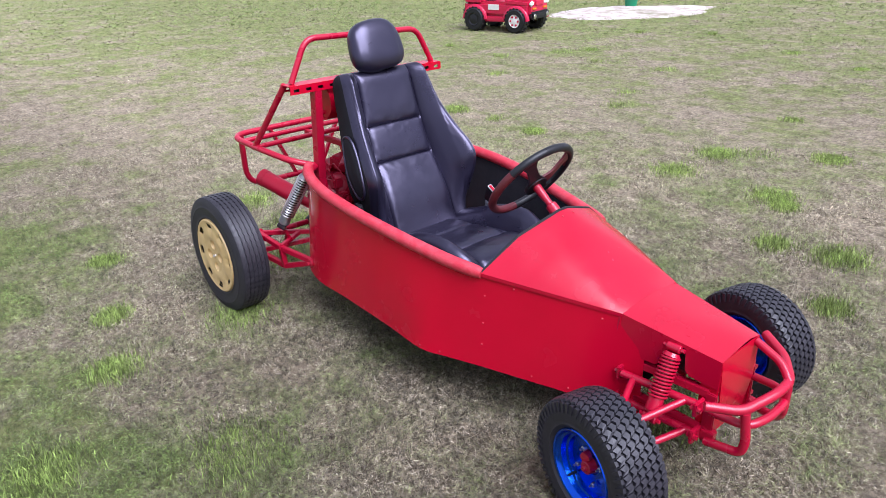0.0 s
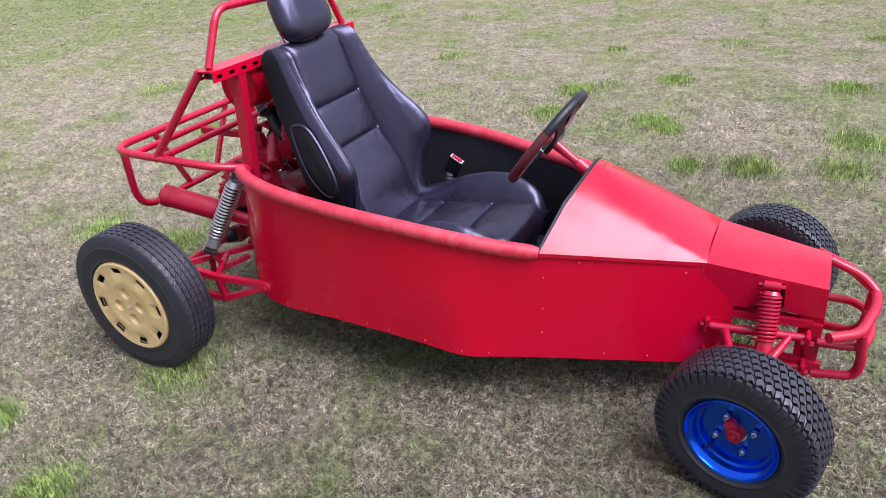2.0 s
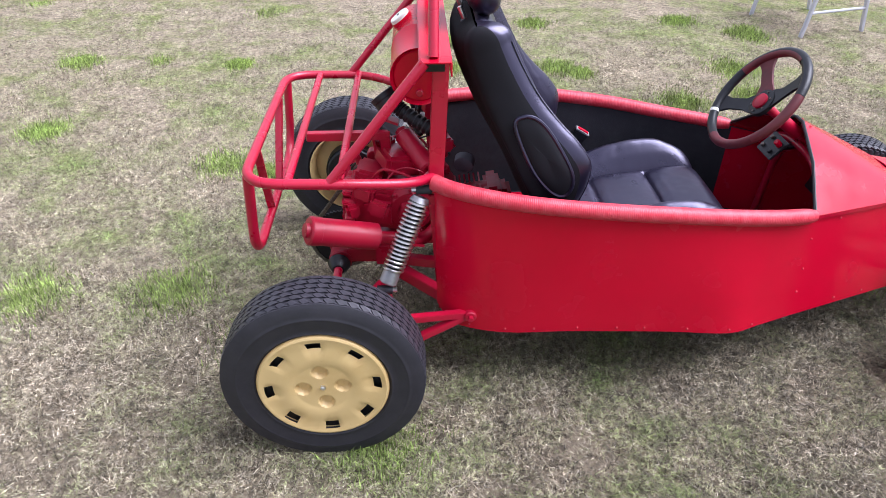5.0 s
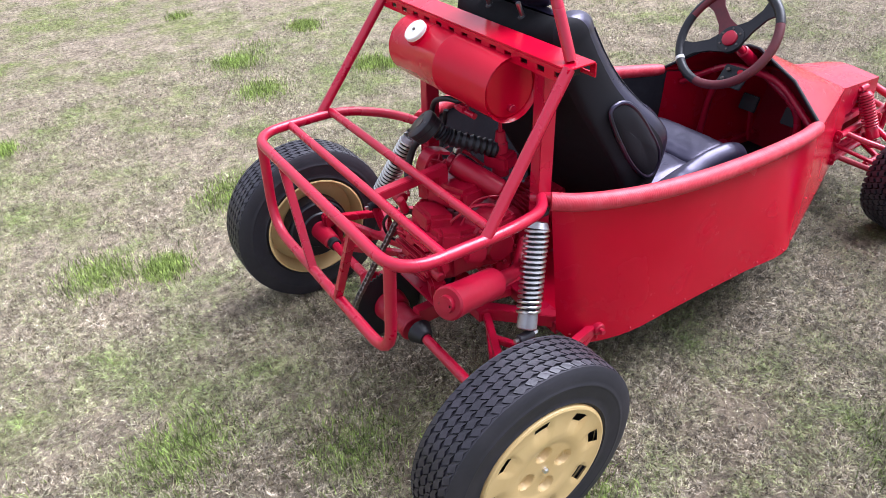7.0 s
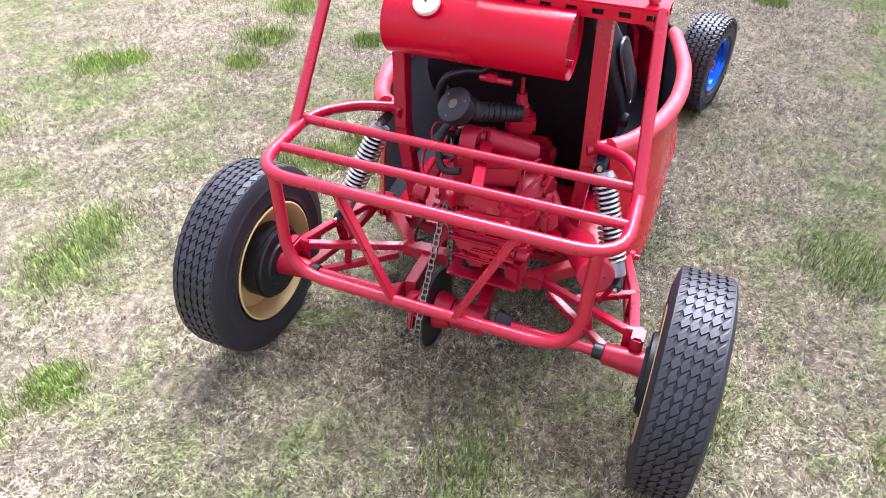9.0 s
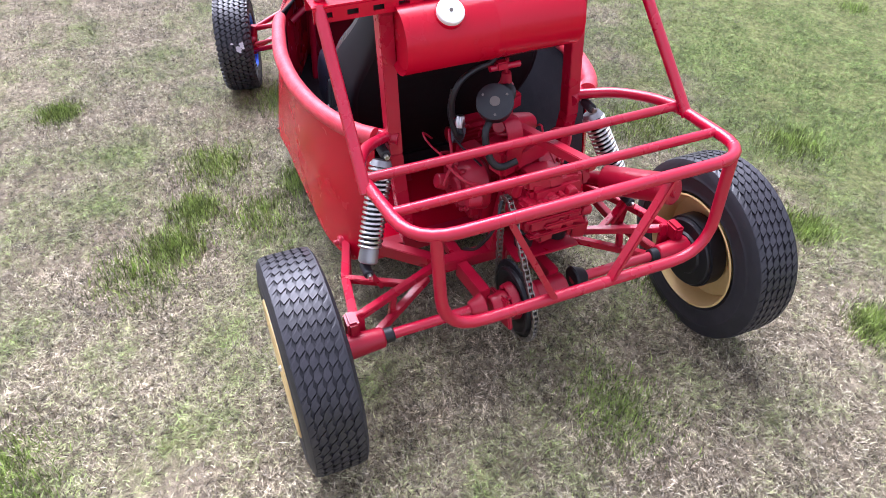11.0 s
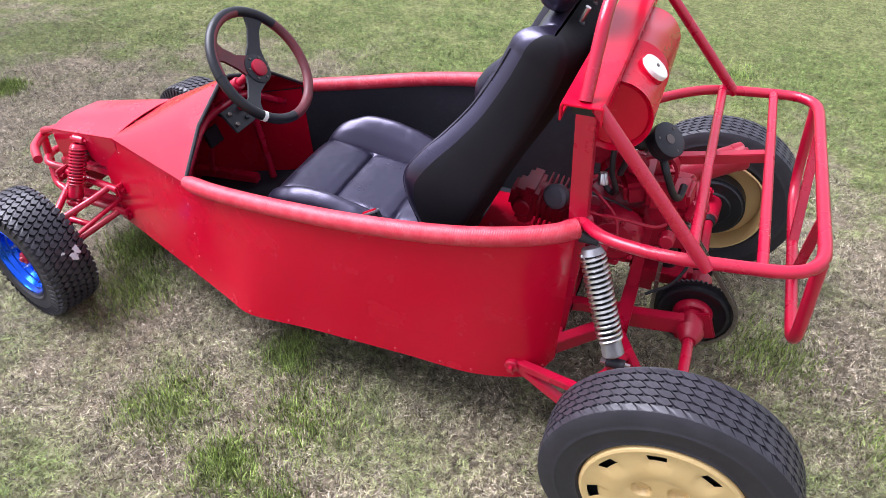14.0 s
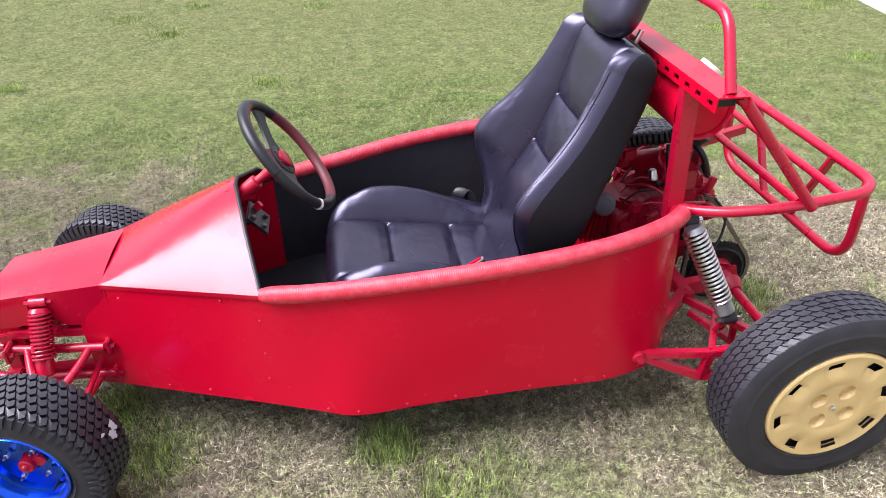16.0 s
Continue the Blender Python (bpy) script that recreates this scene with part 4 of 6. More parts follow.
def front_suspension(s):
    coil_shock((1.974, s * 0.128, 0.446), (1.978, s * 0.226, 0.252), 0.026, 12, 0.0034, RED_TUBE, RED_TUBE, "front_shock", BUGGY)
    ob = empty("front_arms", (1.950, s * 0.2, 0.2), BUGGY)
    o = V(1.950, s * 0.2, 0.2)
    q = lambda *p: Vector((p[0], p[1] * s, p[2])) - o
    # upper wishbone with a pivot tube
    tubes("pivot_tube", [q(1.833, 0.165, 0.305), q(2.077, 0.14, 0.305)], 0.013, ob)
    tubes("wishbone_tube", [q(1.872, 0.16, 0.305), q(1.891, 0.22, 0.29), q(1.950, 0.36, 0.26)], 0.011, ob, bend=0.03)
    tubes("wishbone_tube", [q(2.038, 0.145, 0.305), q(2.009, 0.22, 0.29), q(1.950, 0.36, 0.26)], 0.011, ob, bend=0.03)
    # lower wishbone
    tubes("pivot_tube", [q(1.823, 0.165, 0.212), q(2.087, 0.14, 0.205)], 0.013, ob)
    tubes("wishbone_tube", [q(1.862, 0.16, 0.21), q(1.940, 0.38, 0.165)], 0.011, ob)
    tubes("wishbone_tube", [q(2.048, 0.15, 0.205), q(1.950, 0.38, 0.165)], 0.011, ob)
    tubes("cross_tube", [q(1.901, 0.25, 0.20), q(1.999, 0.25, 0.20)], 0.011, ob)
    tubes("tie_rod", [q(1.852, 0.10, 0.26), q(1.882, 0.37, 0.22)], 0.008, ob)
    tubes("king_pin", [q(1.950, 0.375, 0.15), q(1.950, 0.355, 0.275)], 0.015, ob)
    tubes("stub_axle", [q(1.935, 0.36, 0.218), q(1.935, 0.47, 0.218)], 0.016, ob)
    for x in (1.823, 2.082):
        for z in (0.305, 0.21):
            bm = bm_new()
            box(bm, q(x, 0.15, z), (0.012, 0.05, 0.045), bevel=0.003)
            part("pivot_lug", bm, RED_TUBE, ob)
            bm = bm_new()
            cyl(bm, q(x - 0.016, 0.163, z), q(x + 0.016, 0.163, z), 0.008, None, 6)
            part("bolt", bm, RED_TUBE, ob)


front_suspension(-1)
front_suspension(1)


def rear_suspension(s):
    coil_shock((0.272, s * 0.290, 0.628), (0.157, s * 0.389, 0.364), 0.028, 17, 0.0037, CHROME, ALU, "rear_shock", BUGGY, 0.22)
    o = V(0.2, s * 0.4, 0.27)
    ob = empty("rear_arm", o, BUGGY)
    q = lambda *p: Vector((p[0], p[1] * s, p[2])) - o

    def bar(a, b, w=0.022, h=0.022):
        bm = bm_new()
        beam(bm, q(*a), q(*b), w, h)
        part("arm_bar", bm, RED_TUBE, ob)

    # channel beam from the body pivot inwards to the axle hanger
    bar((0.39, 0.365, 0.272), (0.17, 0.17, 0.295), 0.030, 0.040)
    # outer trailing frame
    bar((0.39, 0.385, 0.268), (0.215, 0.435, 0.292))
    bar((0.39, 0.385, 0.262), (0.225, 0.430, 0.205))
    bar((0.215, 0.435, 0.297), (0.225, 0.430, 0.200))
    bar((0.215, 0.435, 0.292), (0.04, 0.46, 0.325))
    bar((0.225, 0.430, 0.207), (0.04, 0.46, 0.225))
    # inner legs
    bar((0.175, 0.20, 0.292), (0.05, 0.45, 0.318), 0.020, 0.020)
    bar((0.17, 0.22, 0.262), (0.03, 0.45, 0.222), 0.020, 0.020)
    bar((0.13, 0.29, 0.300), (0.215, 0.435, 0.297), 0.018, 0.018)
    bar((0.10, 0.34, 0.300), (0.10, 0.35, 0.235), 0.016, 0.016)
    bar((0.165, 0.355, 0.290), (0.157, 0.386, 0.362), 0.030, 0.012)
    bar((0.05, 0.46, 0.335), (0.04, 0.46, 0.205), 0.05, 0.014)
    for z in (0.268,):
        bm = bm_new()
        cyl(bm, q(0.40, 0.345, z), q(0.40, 0.405, z), 0.018, None, 14, 0.003)
        cyl(bm, q(0.40, 0.335, z), q(0.40, 0.418, z), 0.008, None, 6)
        part("pivot_bush", bm, RED_TUBE, ob)
    bm = bm_new()
    cyl(bm, q(-0.0, 0.40, 0.277), q(-0.0, 0.52, 0.277), 0.026, 0.034, 18, 0.004)
    box(bm, q(0.03, 0.47, 0.32), (0.05, 0.03, 0.05), bevel=0.006)
    part("hub_carrier", bm, RED_ENGINE, ob, "red cast hub carrier")
    bm = bm_new()
    cyl(bm, q(0.0, 0.13, 0.28), q(0.0, 0.42, 0.278), 0.014, None, 12)
    part("drive_shaft", bm, RED_TUBE, ob, "red drive shaft")
    bm = bm_new()
    cyl(bm, q(0.0, 0.375, 0.279), q(0.0, 0.402, 0.278), 0.020, None, 14, 0.003)
    part("rubber_boot", bm, BLACK, ob, "black rubber boot")
    bm = bm_new()
    cyl(bm, q(0.0, 0.13, 0.281), q(0.0, 0.17, 0.281), 0.036, 0.022, 18, 0.004)
    part("rubber_boot", bm, BLACK if s < 0 else RED_ENGINE, ob)


rear_suspension(-1)
rear_suspension(1)


# ---- rear frame and rack ----
def rear_frame():
    ob = empty("rear_frame", (0.3, 0, 0.6), BUGGY)
    o = V(0.3, 0, 0.6)
    q = lambda *p: Vector(p) - o

    def bar(name, a, b, w, h):
        bm = bm_new()
        beam(bm, q(*a), q(*b), w, h)
        return part(name, bm, RED_TUBE, ob)

    for s in (-1, 1):
        bar("upright", (0.322, 0.006 + s * 0.248, 0.985), (0.304, s * 0.252, 0.60), 0.034, 0.042)
        bar("lower_upright", (0.304, s * 0.252, 0.60), (0.326, s * 0.22, 0.27), 0.034, 0.04)
        tubes("rim_tail", [q(0.33, s * 0.31, 0.655), q(0.285, s * 0.245, 0.645)], 0.016, ob)
    bar("cross_member", (0.33, -0.33, 0.265), (0.33, 0.33, 0.265), 0.04, 0.04)
    bar("cross_member", (0.17, -0.20, 0.296), (0.17, 0.20, 0.296), 0.036, 0.036)
    for s in (-1, 1):
        bar("side_rail", (0.33, s * 0.12, 0.266), (0.17, s * 0.12, 0.290), 0.03, 0.03)
    # perforated top plate with two down-turned lips
    bm = bm_new()
    x0, x1, y0, yy, z = 0.266, 0.342, 0.024, 0.396, 1.008
    box(bm, q((x0 + x1) / 2, y0, z), (x1 - x0, 2 * yy, 0.004), bevel=0.001)
    plate = part("top_plate", bm, RED, ob, "red painted perforated steel plate")
    for x in (x0, x1):
        bm = bm_new()
        n = 14
        step = 2 * yy / n
        for k in range(n):
            y = y0 - yy + step * (k + 0.5)
            box(bm, q(x, y, z - 0.0065), (0.004, step + 0.0002, 0.009))
            box(bm, q(x, y, z - 0.0275), (0.004, step + 0.0002, 0.009))
            box(bm, q(x, y - step * 0.36, z - 0.017), (0.004, step * 0.28, 0.0125))
            box(bm, q(x, y + step * 0.36, z - 0.017), (0.004, step * 0.28, 0.0125))
        part("slotted_lip", bm, RED, plate)
    # added black filler gives the shade between the two lips
    bm = bm_new()
    box(bm, q((x0 + x1) / 2, y0, z - 0.02), (x1 - x0 - 0.03, 2 * yy - 0.06, 0.02))
    part("plate_shade", bm, BLACK, plate, "black block for the shade under the plate")
    tubes("roll_hoop", [q(0.300, -0.341, 1.012), q(0.304, -0.258, 1.180), q(0.298, 0.318, 1.162), q(0.302, 0.398, 1.010)], 0.0125, ob, "red roll hoop tube", bend=0.05)
    for s in (-1, 1):
        tubes("stay", [q(0.278, 0.022 + s * 0.382, 1.006), q(0.024, s * 0.405, 0.704)], 0.0135, ob, "red diagonal stay tube")


rear_frame()


def rack():
    ob = empty("luggage_rack", (0, 0, 0.72), BUGGY)
    o = V(0, 0, 0.72)
    q = lambda *p: Vector((p[0], p[1] - 0.020 * min(max((0.10 - p[0]) / 0.27, 0), 1), p[2])) - o
    half = [(0.300, 0.262, 0.652), (0.235, 0.345, 0.676), (0.10, 0.402, 0.708), (-0.185, 0.395, 0.722)]
    loop = [q(*p) for p in half] + [q(*mirror(p)) for p in reversed(half)]
    tubes("top_loop", loop, 0.0138, ob, "red bent tube loop", bend=0.095)
    for x in (0.058, -0.073):
        tubes("cross_tube", [q(x, -0.398, 0.717), q(x, 0.398, 0.717)], 0.0115, ob)
    tubes("rear_hoop", [q(-0.178, 0.348, 0.72), q(-0.194, 0.340, 0.463), q(-0.194, -0.340, 0.463), q(-0.178, -0.348, 0.72)], 0.0138, ob, "red bent tube hoop", bend=0.10)
    for s in (-1, 1):
        bm = bm_new()
        beam(bm, q(-0.183, s * 0.195, 0.718), q(-0.195, s * 0.073, 0.466), 0.022, 0.014)
        part("brace", bm, RED_TUBE, ob)
    bm = bm_new()
    beam(bm, q(0.17, -0.03, 0.675), q(-0.066, -0.075, 0.700), 0.025, 0.025)
    part("centre_bar", bm, RED_TUBE, ob)
    bm = bm_new()
    beam(bm, q(0.16, -0.03, 0.68), q(0.17, 0.03, 0.30), 0.03, 0.03)
    part("centre_post", bm, RED_TUBE, ob)


rack()


def fuel_tank():
    ob = empty("fuel_tank", (0.266, 0.027, 0.910), BUGGY)
    bm = bm_new()
    r = 0.078
    rings = lathe(bm, [(-0.208, 0.0), (-0.208, r - 0.012), (-0.204, r - 0.008), (-0.214, r - 0.003), (-0.217, r), (-0.004, r), (-0.002, r + 0.0012), (0.002, r + 0.0012), (0.004, r),
                       (0.217, r), (0.214, r - 0.003), (0.204, r - 0.008), (0.208, r - 0.012), (0.208, 0.0)], 48)
    part("drum", bm, RED, ob, "red painted cylindrical fuel tank")
    up = V(-0.62, 0, 0.79).normalized()
    bm = bm_new()
    c = V(0, 0.110, 0)
    tube(bm, [c + up * (r - 0.006), c + up * (r + 0.005)], 0.033, 28)
    part("filler_neck", bm, RED, ob)
    bm = bm_new()
    tube(bm, [c + up * (r + 0.004), c + up * (r + 0.014), c + up * (r + 0.016), c + up * (r + 0.0165)], 0.03, 28, radii=[0.031, 0.031, 0.029, 0.020])
    part("filler_cap", bm, WHITE, ob, "white filler cap")
    bm = bm_new()
    tube(bm, [c + up * (r + 0.0155), c + up * (r + 0.019)], 0.004, 10)
    part("vent", bm, IRON, ob)
    for y in (-0.17, 0.17):
        bm = bm_new()
        box(bm, (0.03, y, r + 0.008), (0.045, 0.035, 0.022), bevel=0.003)
        part("bracket", bm, RED_TUBE, ob)
    bm = bm_new()
    cyl(bm, (0, -0.206, -0.045), (0, -0.220, -0.045), 0.010, None, 12, 0.002)
    part("drain_plug", bm, RED_TUBE, ob)
    bm = bm_new()
    tube(bm, spline([(-0.01, -0.03, -0.075), (-0.01, -0.01, -0.092), (-0.02, 0.03, -0.095), (-0.03, 0.075, -0.115), (-0.03, 0.095, -0.16), (-0.02, 0.09, -0.21)], 6), 0.0075, 10)
    part("fuel_hose", bm, BLACK, ob, "black rubber fuel hose")


fuel_tank()


# ---- seat ----
def groove(x, at, width, depth):
    return -depth * math.exp(-((x - at) / width) ** 2)


def curve_at(table, x):
    """A smooth curve through the knots of a table."""
    n = len(table)
    x = min(max(x, table[0][0]), table[-1][0])
    for i in range(n - 1):
        (x0, y0), (x1, y1) = table[i], table[i + 1]
        if x <= x1:
            a, b = table[max(i - 1, 0)], table[min(i + 2, n - 1)]
            h, t = x1 - x0, (x - x0) / (x1 - x0)
            m0, m1 = (y1 - a[1]) / (x1 - a[0]) * h, (b[1] - y0) / (b[0] - x0) * h
            return (2 * t ** 3 - 3 * t ** 2 + 1) * y0 + (t ** 3 - 2 * t ** 2 + t) * m0 + (3 * t ** 2 - 2 * t ** 3) * y1 + (t ** 3 - t ** 2) * m1
    return table[-1][1]


def pillow(d, high, soft):
    """Padding that swells away from a sewn seam."""
    return high * (1 - math.exp(-abs(d) / soft))


def sewn(d, sharp, high, soft):
    """A crisp stitched crease in soft padding."""
    return pillow(d, sharp, 0.0035) + pillow(d, high, soft)


def seat():
    ob = empty("seat", (0.702, 0.004, 0.26), BUGGY)
    tagged(ob, "black leather bucket seat with headrest")
    off = V(-0.72, 0.0, -0.26)
    axis = V(-0.245, 0, 0.60).normalized()
    out = V(axis.z, 0, -axis.x)
    base = V(0.735, 0, 0.415)
    top = 0.630
    wide = [(-0.03, 0.235), (0.10, 0.268), (0.20, 0.286), (0.28, 0.286), (0.38, 0.264), (0.50, 0.238), (0.63, 0.220)]
    proud = [(-0.03, -0.005), (0.06, 0.012), (0.12, 0.050), (0.18, 0.100), (0.24, 0.130), (0.30, 0.122), (0.39, 0.085), (0.47, 0.057), (0.55, 0.038), (0.63, 0.026)]
    panel = [(-0.03, 0.165), (0.20, 0.156), (0.45, 0.144), (0.63, 0.136)]
    seams = (0.310, 0.462)
    steps = [-0.03 + (top + 0.03) * j / 96 for j in range(97)]
    steps = [h for h in steps if min(abs(h - q) for q in seams) > 0.0085] + [q + e for q in seams for e in (-0.006, -0.003, -0.0012, 0, 0.0012, 0.003, 0.006)]
    levels = [(h, 1.0) for h in sorted(steps)]
    levels += [(top + 0.062 * math.sin(math.pi / 2 * c), max(math.cos(math.pi / 2 * c), 0.02) ** 0.8) for c in np.linspace(0.06, 1.0, 16)]

    def place(h, y, d):
        return base + axis * h + out * (d - 0.018 * math.sin(math.pi * min(max(h / 0.65, 0), 1))) + V(0, y, 0) + off

    def section(h, k):
        w, b, p = curve_at(wide, h), curve_at(proud, h), curve_at(panel, h)
        w -= 0.030 * (1 - k)
        f = 0.018 * math.exp(-((h - 0.16) / 0.13) ** 2)
        r, e = w - p, 0.58 + 0.40 * smooth_step(0.25, 0.62, h)
        pts = [(0, f), (p * 0.4, f), (p * 0.8, f), (p, f), (p + r * 0.22, f + (b - f) * 0.30 + 0.004), (p + r * 0.52, f + (b - f) * 0.78 + 0.008), (w - 0.030, b + 0.004),
               (w - 0.008, b - 0.020), (w, b * 0.55 - 0.045 * e), (w - 0.004, -0.078 * e), (w - 0.022, -0.100 * e)]
        fine = spline([(0, y, d) for y, d in pts], 7)
        half = []
        for q in fine:
            y, d = q.y, q.z
            if y < p + 0.06 and d > -0.02:
                d += sewn(y - p, 0.007, 0.010, 0.020) - 0.014
                if y < p:
                    gap = min(abs(h - q) for q in seams)
                    d += (sewn(gap, 0.007, 0.012, 0.030) - 0.016) * smooth_step(0.0, 0.014, p - y)
                    d += 0.0034 * noise.noise((y * 26 + h * 9, h * 34 - y * 30, 3)) * math.exp(-gap / 0.04)
            d += 0.0012 * noise.noise((y * 14, h * 12, 5)) + 0.0005 * noise.noise((y * 50, h * 46, 8))
            half.append((y, -0.045 + (d + 0.045) * k))
        return half

    grid = []
    for h, k in levels:
        half = section(h, k)
        grid.append([place(h, -y, d) for y, d in reversed(half[1:])] + [place(h, y, d) for y, d in half])
    edge = 19
    bm = bm_new()
    sheet(bm, [row[edge:len(row) - edge] for row in grid])
    bmesh.ops.recalc_face_normals(bm, faces=bm.faces)
    part("backrest", bm, LEATHER, ob, "black leather backrest with sewn panels", smooth=80)
    for cut in (slice(0, edge + 1), slice(len(grid[0]) - edge - 1, None)):
        bm = bm_new()
        sheet(bm, [row[cut] for row in grid])
        bmesh.ops.recalc_face_normals(bm, faces=bm.faces)
        part("backrest_side", bm, SIDING, ob, "matt black side of the backrest", smooth=80)
    # stitched piping along the crest of each bolster
    for s in (-1, 1):
        line = []
        for h in np.linspace(0.10, 0.625, 40):
            w, b = curve_at(wide, h), curve_at(proud, h)
            line.append(place(h, s * (w - 0.024), b + 0.0015))
        bm = bm_new()
        tube(bm, line, 0.0022, 6)
        part("piping", bm, LEATHER, ob, "stitched black piping seam")
    # the shell behind
    bm = bm_new()
    rows = []
    for row, (h, k) in zip(grid, levels):
        a, b = row[0], row[-1]
        line = []
        for i in range(17):
            e = -1 + i / 8
            line.append(a.lerp(b, i / 16) - out * (0.030 * k * (1 - abs(e) ** 3)))
        rows.append(line)
    sheet(bm, rows)
    part("back_shell", bm, FABRIC, ob, "black fabric seat back", smooth=60)
    # padded pocket let into the side of the bolster
    rim = [(0.536, -0.262, 0.795), (0.560, -0.260, 0.822), (0.598, -0.264, 0.812), (0.640, -0.272, 0.765), (0.690, -0.287, 0.680), (0.700, -0.290, 0.630), (0.680, -0.290, 0.598), (0.640, -0.290, 0.612), (0.585, -0.284, 0.680)]
    loop = [V(*q) + off for q in rim]
    loop = spline(loop[-1:] + loop + loop[:2], 6)[6:-6]
    mid = sum(loop, V(0, 0, 0)) / len(loop)
    bm = bm_new()
    tube(bm, loop, 0.0055, 8, closed=True)
    part("side_trim_piping", bm, LEATHER, ob, "black leather piping round the side trim")
    bm = bm_new()
    rows = [[mid.lerp(q, u) + V(0, -0.012 * (1 - u ** 4), 0) for q in loop + loop[:1]] for u in (0.02, 0.3, 0.6, 0.8, 0.92, 1.0)]
    sheet(bm, rows)
    part("side_trim", bm, SIDING, ob, "black padded side trim", smooth=80)
    bm = bm_new()
    k = V(0.650, 0, 0.555) + off
    cyl(bm, k + V(0, -0.25, 0), k + V(0, -0.300, 0), 0.024, 0.021, 20, 0.004)
    part("recliner_knob", bm, BLACK, ob, "black plastic recliner knob")
    # cushion: a padded middle between two raised bolsters, rolled over at the front
    spine = spline([(0.70, 0, 0.405), (0.80, 0, 0.424), (0.92, 0, 0.438), (1.04, 0, 0.450), (1.13, 0, 0.462), (1.19, 0, 0.462), (1.225, 0, 0.442), (1.240, 0, 0.405), (1.232, 0, 0.350), (1.215, 0, 0.300)], 22)
    run = [0.0]
    for p, q in zip(spine, spine[1:]):
        run.append(run[-1] + (q - p).length)
    hump = [(0.0, 0.012), (0.12, 0.034), (0.24, 0.064), (0.33, 0.075), (0.41, 0.066), (0.47, 0.040), (0.53, 0.008), (0.60, 0.0)]
    grid = []
    for i, (p, a) in enumerate(zip(spine, run)):
        t = (spine[min(i + 1, len(spine) - 1)] - spine[max(i - 1, 0)]).normalized()
        up = V(-t.z, 0, t.x)
        if up.z < 0:
            up = -up
        b = curve_at(hump, a)
        w = 0.262 - 0.030 * smooth_step(0.40, 0.58, a)
        m = 0.140 + 0.012 * smooth_step(0.1, 0.4, a)
        pts = [(0, 0, 0), (m * 0.4, 0, 0), (m * 0.8, 0, 0), (m, 0.002, 0), (m + (w - m) * 0.28, b * 0.62 + 0.004, 0), (m + (w - m) * 0.58, b + 0.004, 0), (w - 0.012, b * 0.72 - 0.006, 0),
               (w, b * 0.2 - 0.035, 0.05), (w - 0.002, -0.05, 0.5), (w - 0.012, -0.06, 1.0)]
        half = []
        for q in spline(pts, 8):
            y, d, drop = q.x, q.y, min(max(q.z, 0), 1)
            gap = min(abs(a - 0.158), abs(a - 0.352))
            d += (sewn(y - m, 0.006, 0.009, 0.018) - 0.012) * (1 - smooth_step(0.50, 0.60, a)) * (1 - smooth_step(0.0, 0.02, y - w + 0.02))
            if y < m:
                d += (sewn(gap, 0.007, 0.014, 0.022) - 0.018) * smooth_step(0.0, 0.014, m - y)
                d += 0.0030 * noise.noise((y * 18, a * 50, 2)) * math.exp(-gap / 0.035)
            d += 0.0016 * noise.noise((y * 13, a * 15, 15)) + 0.0007 * noise.noise((y * 45, a * 50, 18))
            c = p + up * d
            half.append(V(c.x - 0.025 * smooth_step(0.12, 0.26, y) * smooth_step(0.3, 0.6, a), y, c.z + (0.300 - c.z) * drop))
        grid.append([V(q.x, -q.y, q.z) + off for q in reversed(half[1:])] + [q + off for q in half])
    bm = bm_new()
    sheet(bm, grid)
    bmesh.ops.recalc_face_normals(bm, faces=bm.faces)
    part("cushion", bm, LEATHER, ob, "black creased leather seat cushion", smooth=80)
    bm = bm_new()
    box(bm, V(0.95, 0, 0.275) + off, (0.48, 0.44, 0.085), bevel=0.01)
    part("seat_base", bm, BLACK, ob)
    # headrest
    bm = bm_new()
    c = V(0.440, -0.006, 1.136) + off
    rows = []
    for i in range(33):
        a = math.pi * i / 32
        row = []
        for j in range(49):
            b = 2 * math.pi * j / 48
            ex = lambda w, p: math.copysign(abs(w) ** p, w)
            y = 0.126 * ex(math.sin(a), 0.62) * ex(math.cos(b), 0.66)
            d = 0.052 * ex(math.sin(a), 0.7) * ex(math.sin(b), 0.85)
            h = 0.104 * ex(math.cos(a), 0.70)
            y *= 1 - 0.10 * (h / 0.106)
            seam = groove(abs(y), 0.092, 0.004, 0.0025) if d > 0.01 else 0
            row.append(c + axis * (h + 0.004 * math.cos(b)) + out * (d + seam) + V(0, y, 0))
        rows.append(row)
    sheet(bm, rows)
    bmesh.ops.remove_doubles(bm, verts=bm.verts, dist=0.0006)
    part("headrest", bm, LEATHER, ob, "rounded black leather headrest", smooth=80)
    for s in (-1, 1):
        bm = bm_new()
        p = base + axis * 0.655 + out * (-0.072) + V(0, s * 0.065 - 0.006, 0) + off
        cyl(bm, p, p + axis * 0.07, 0.0065, None, 12)
        part("headrest_post", bm, CHROME, ob, "chromed headrest post")
        bm = bm_new()
        cyl(bm, p, p + axis * 0.036, 0.016, 0.012, 14, 0.003)
        part("guide_bush", bm, BLACK, ob)


seat()


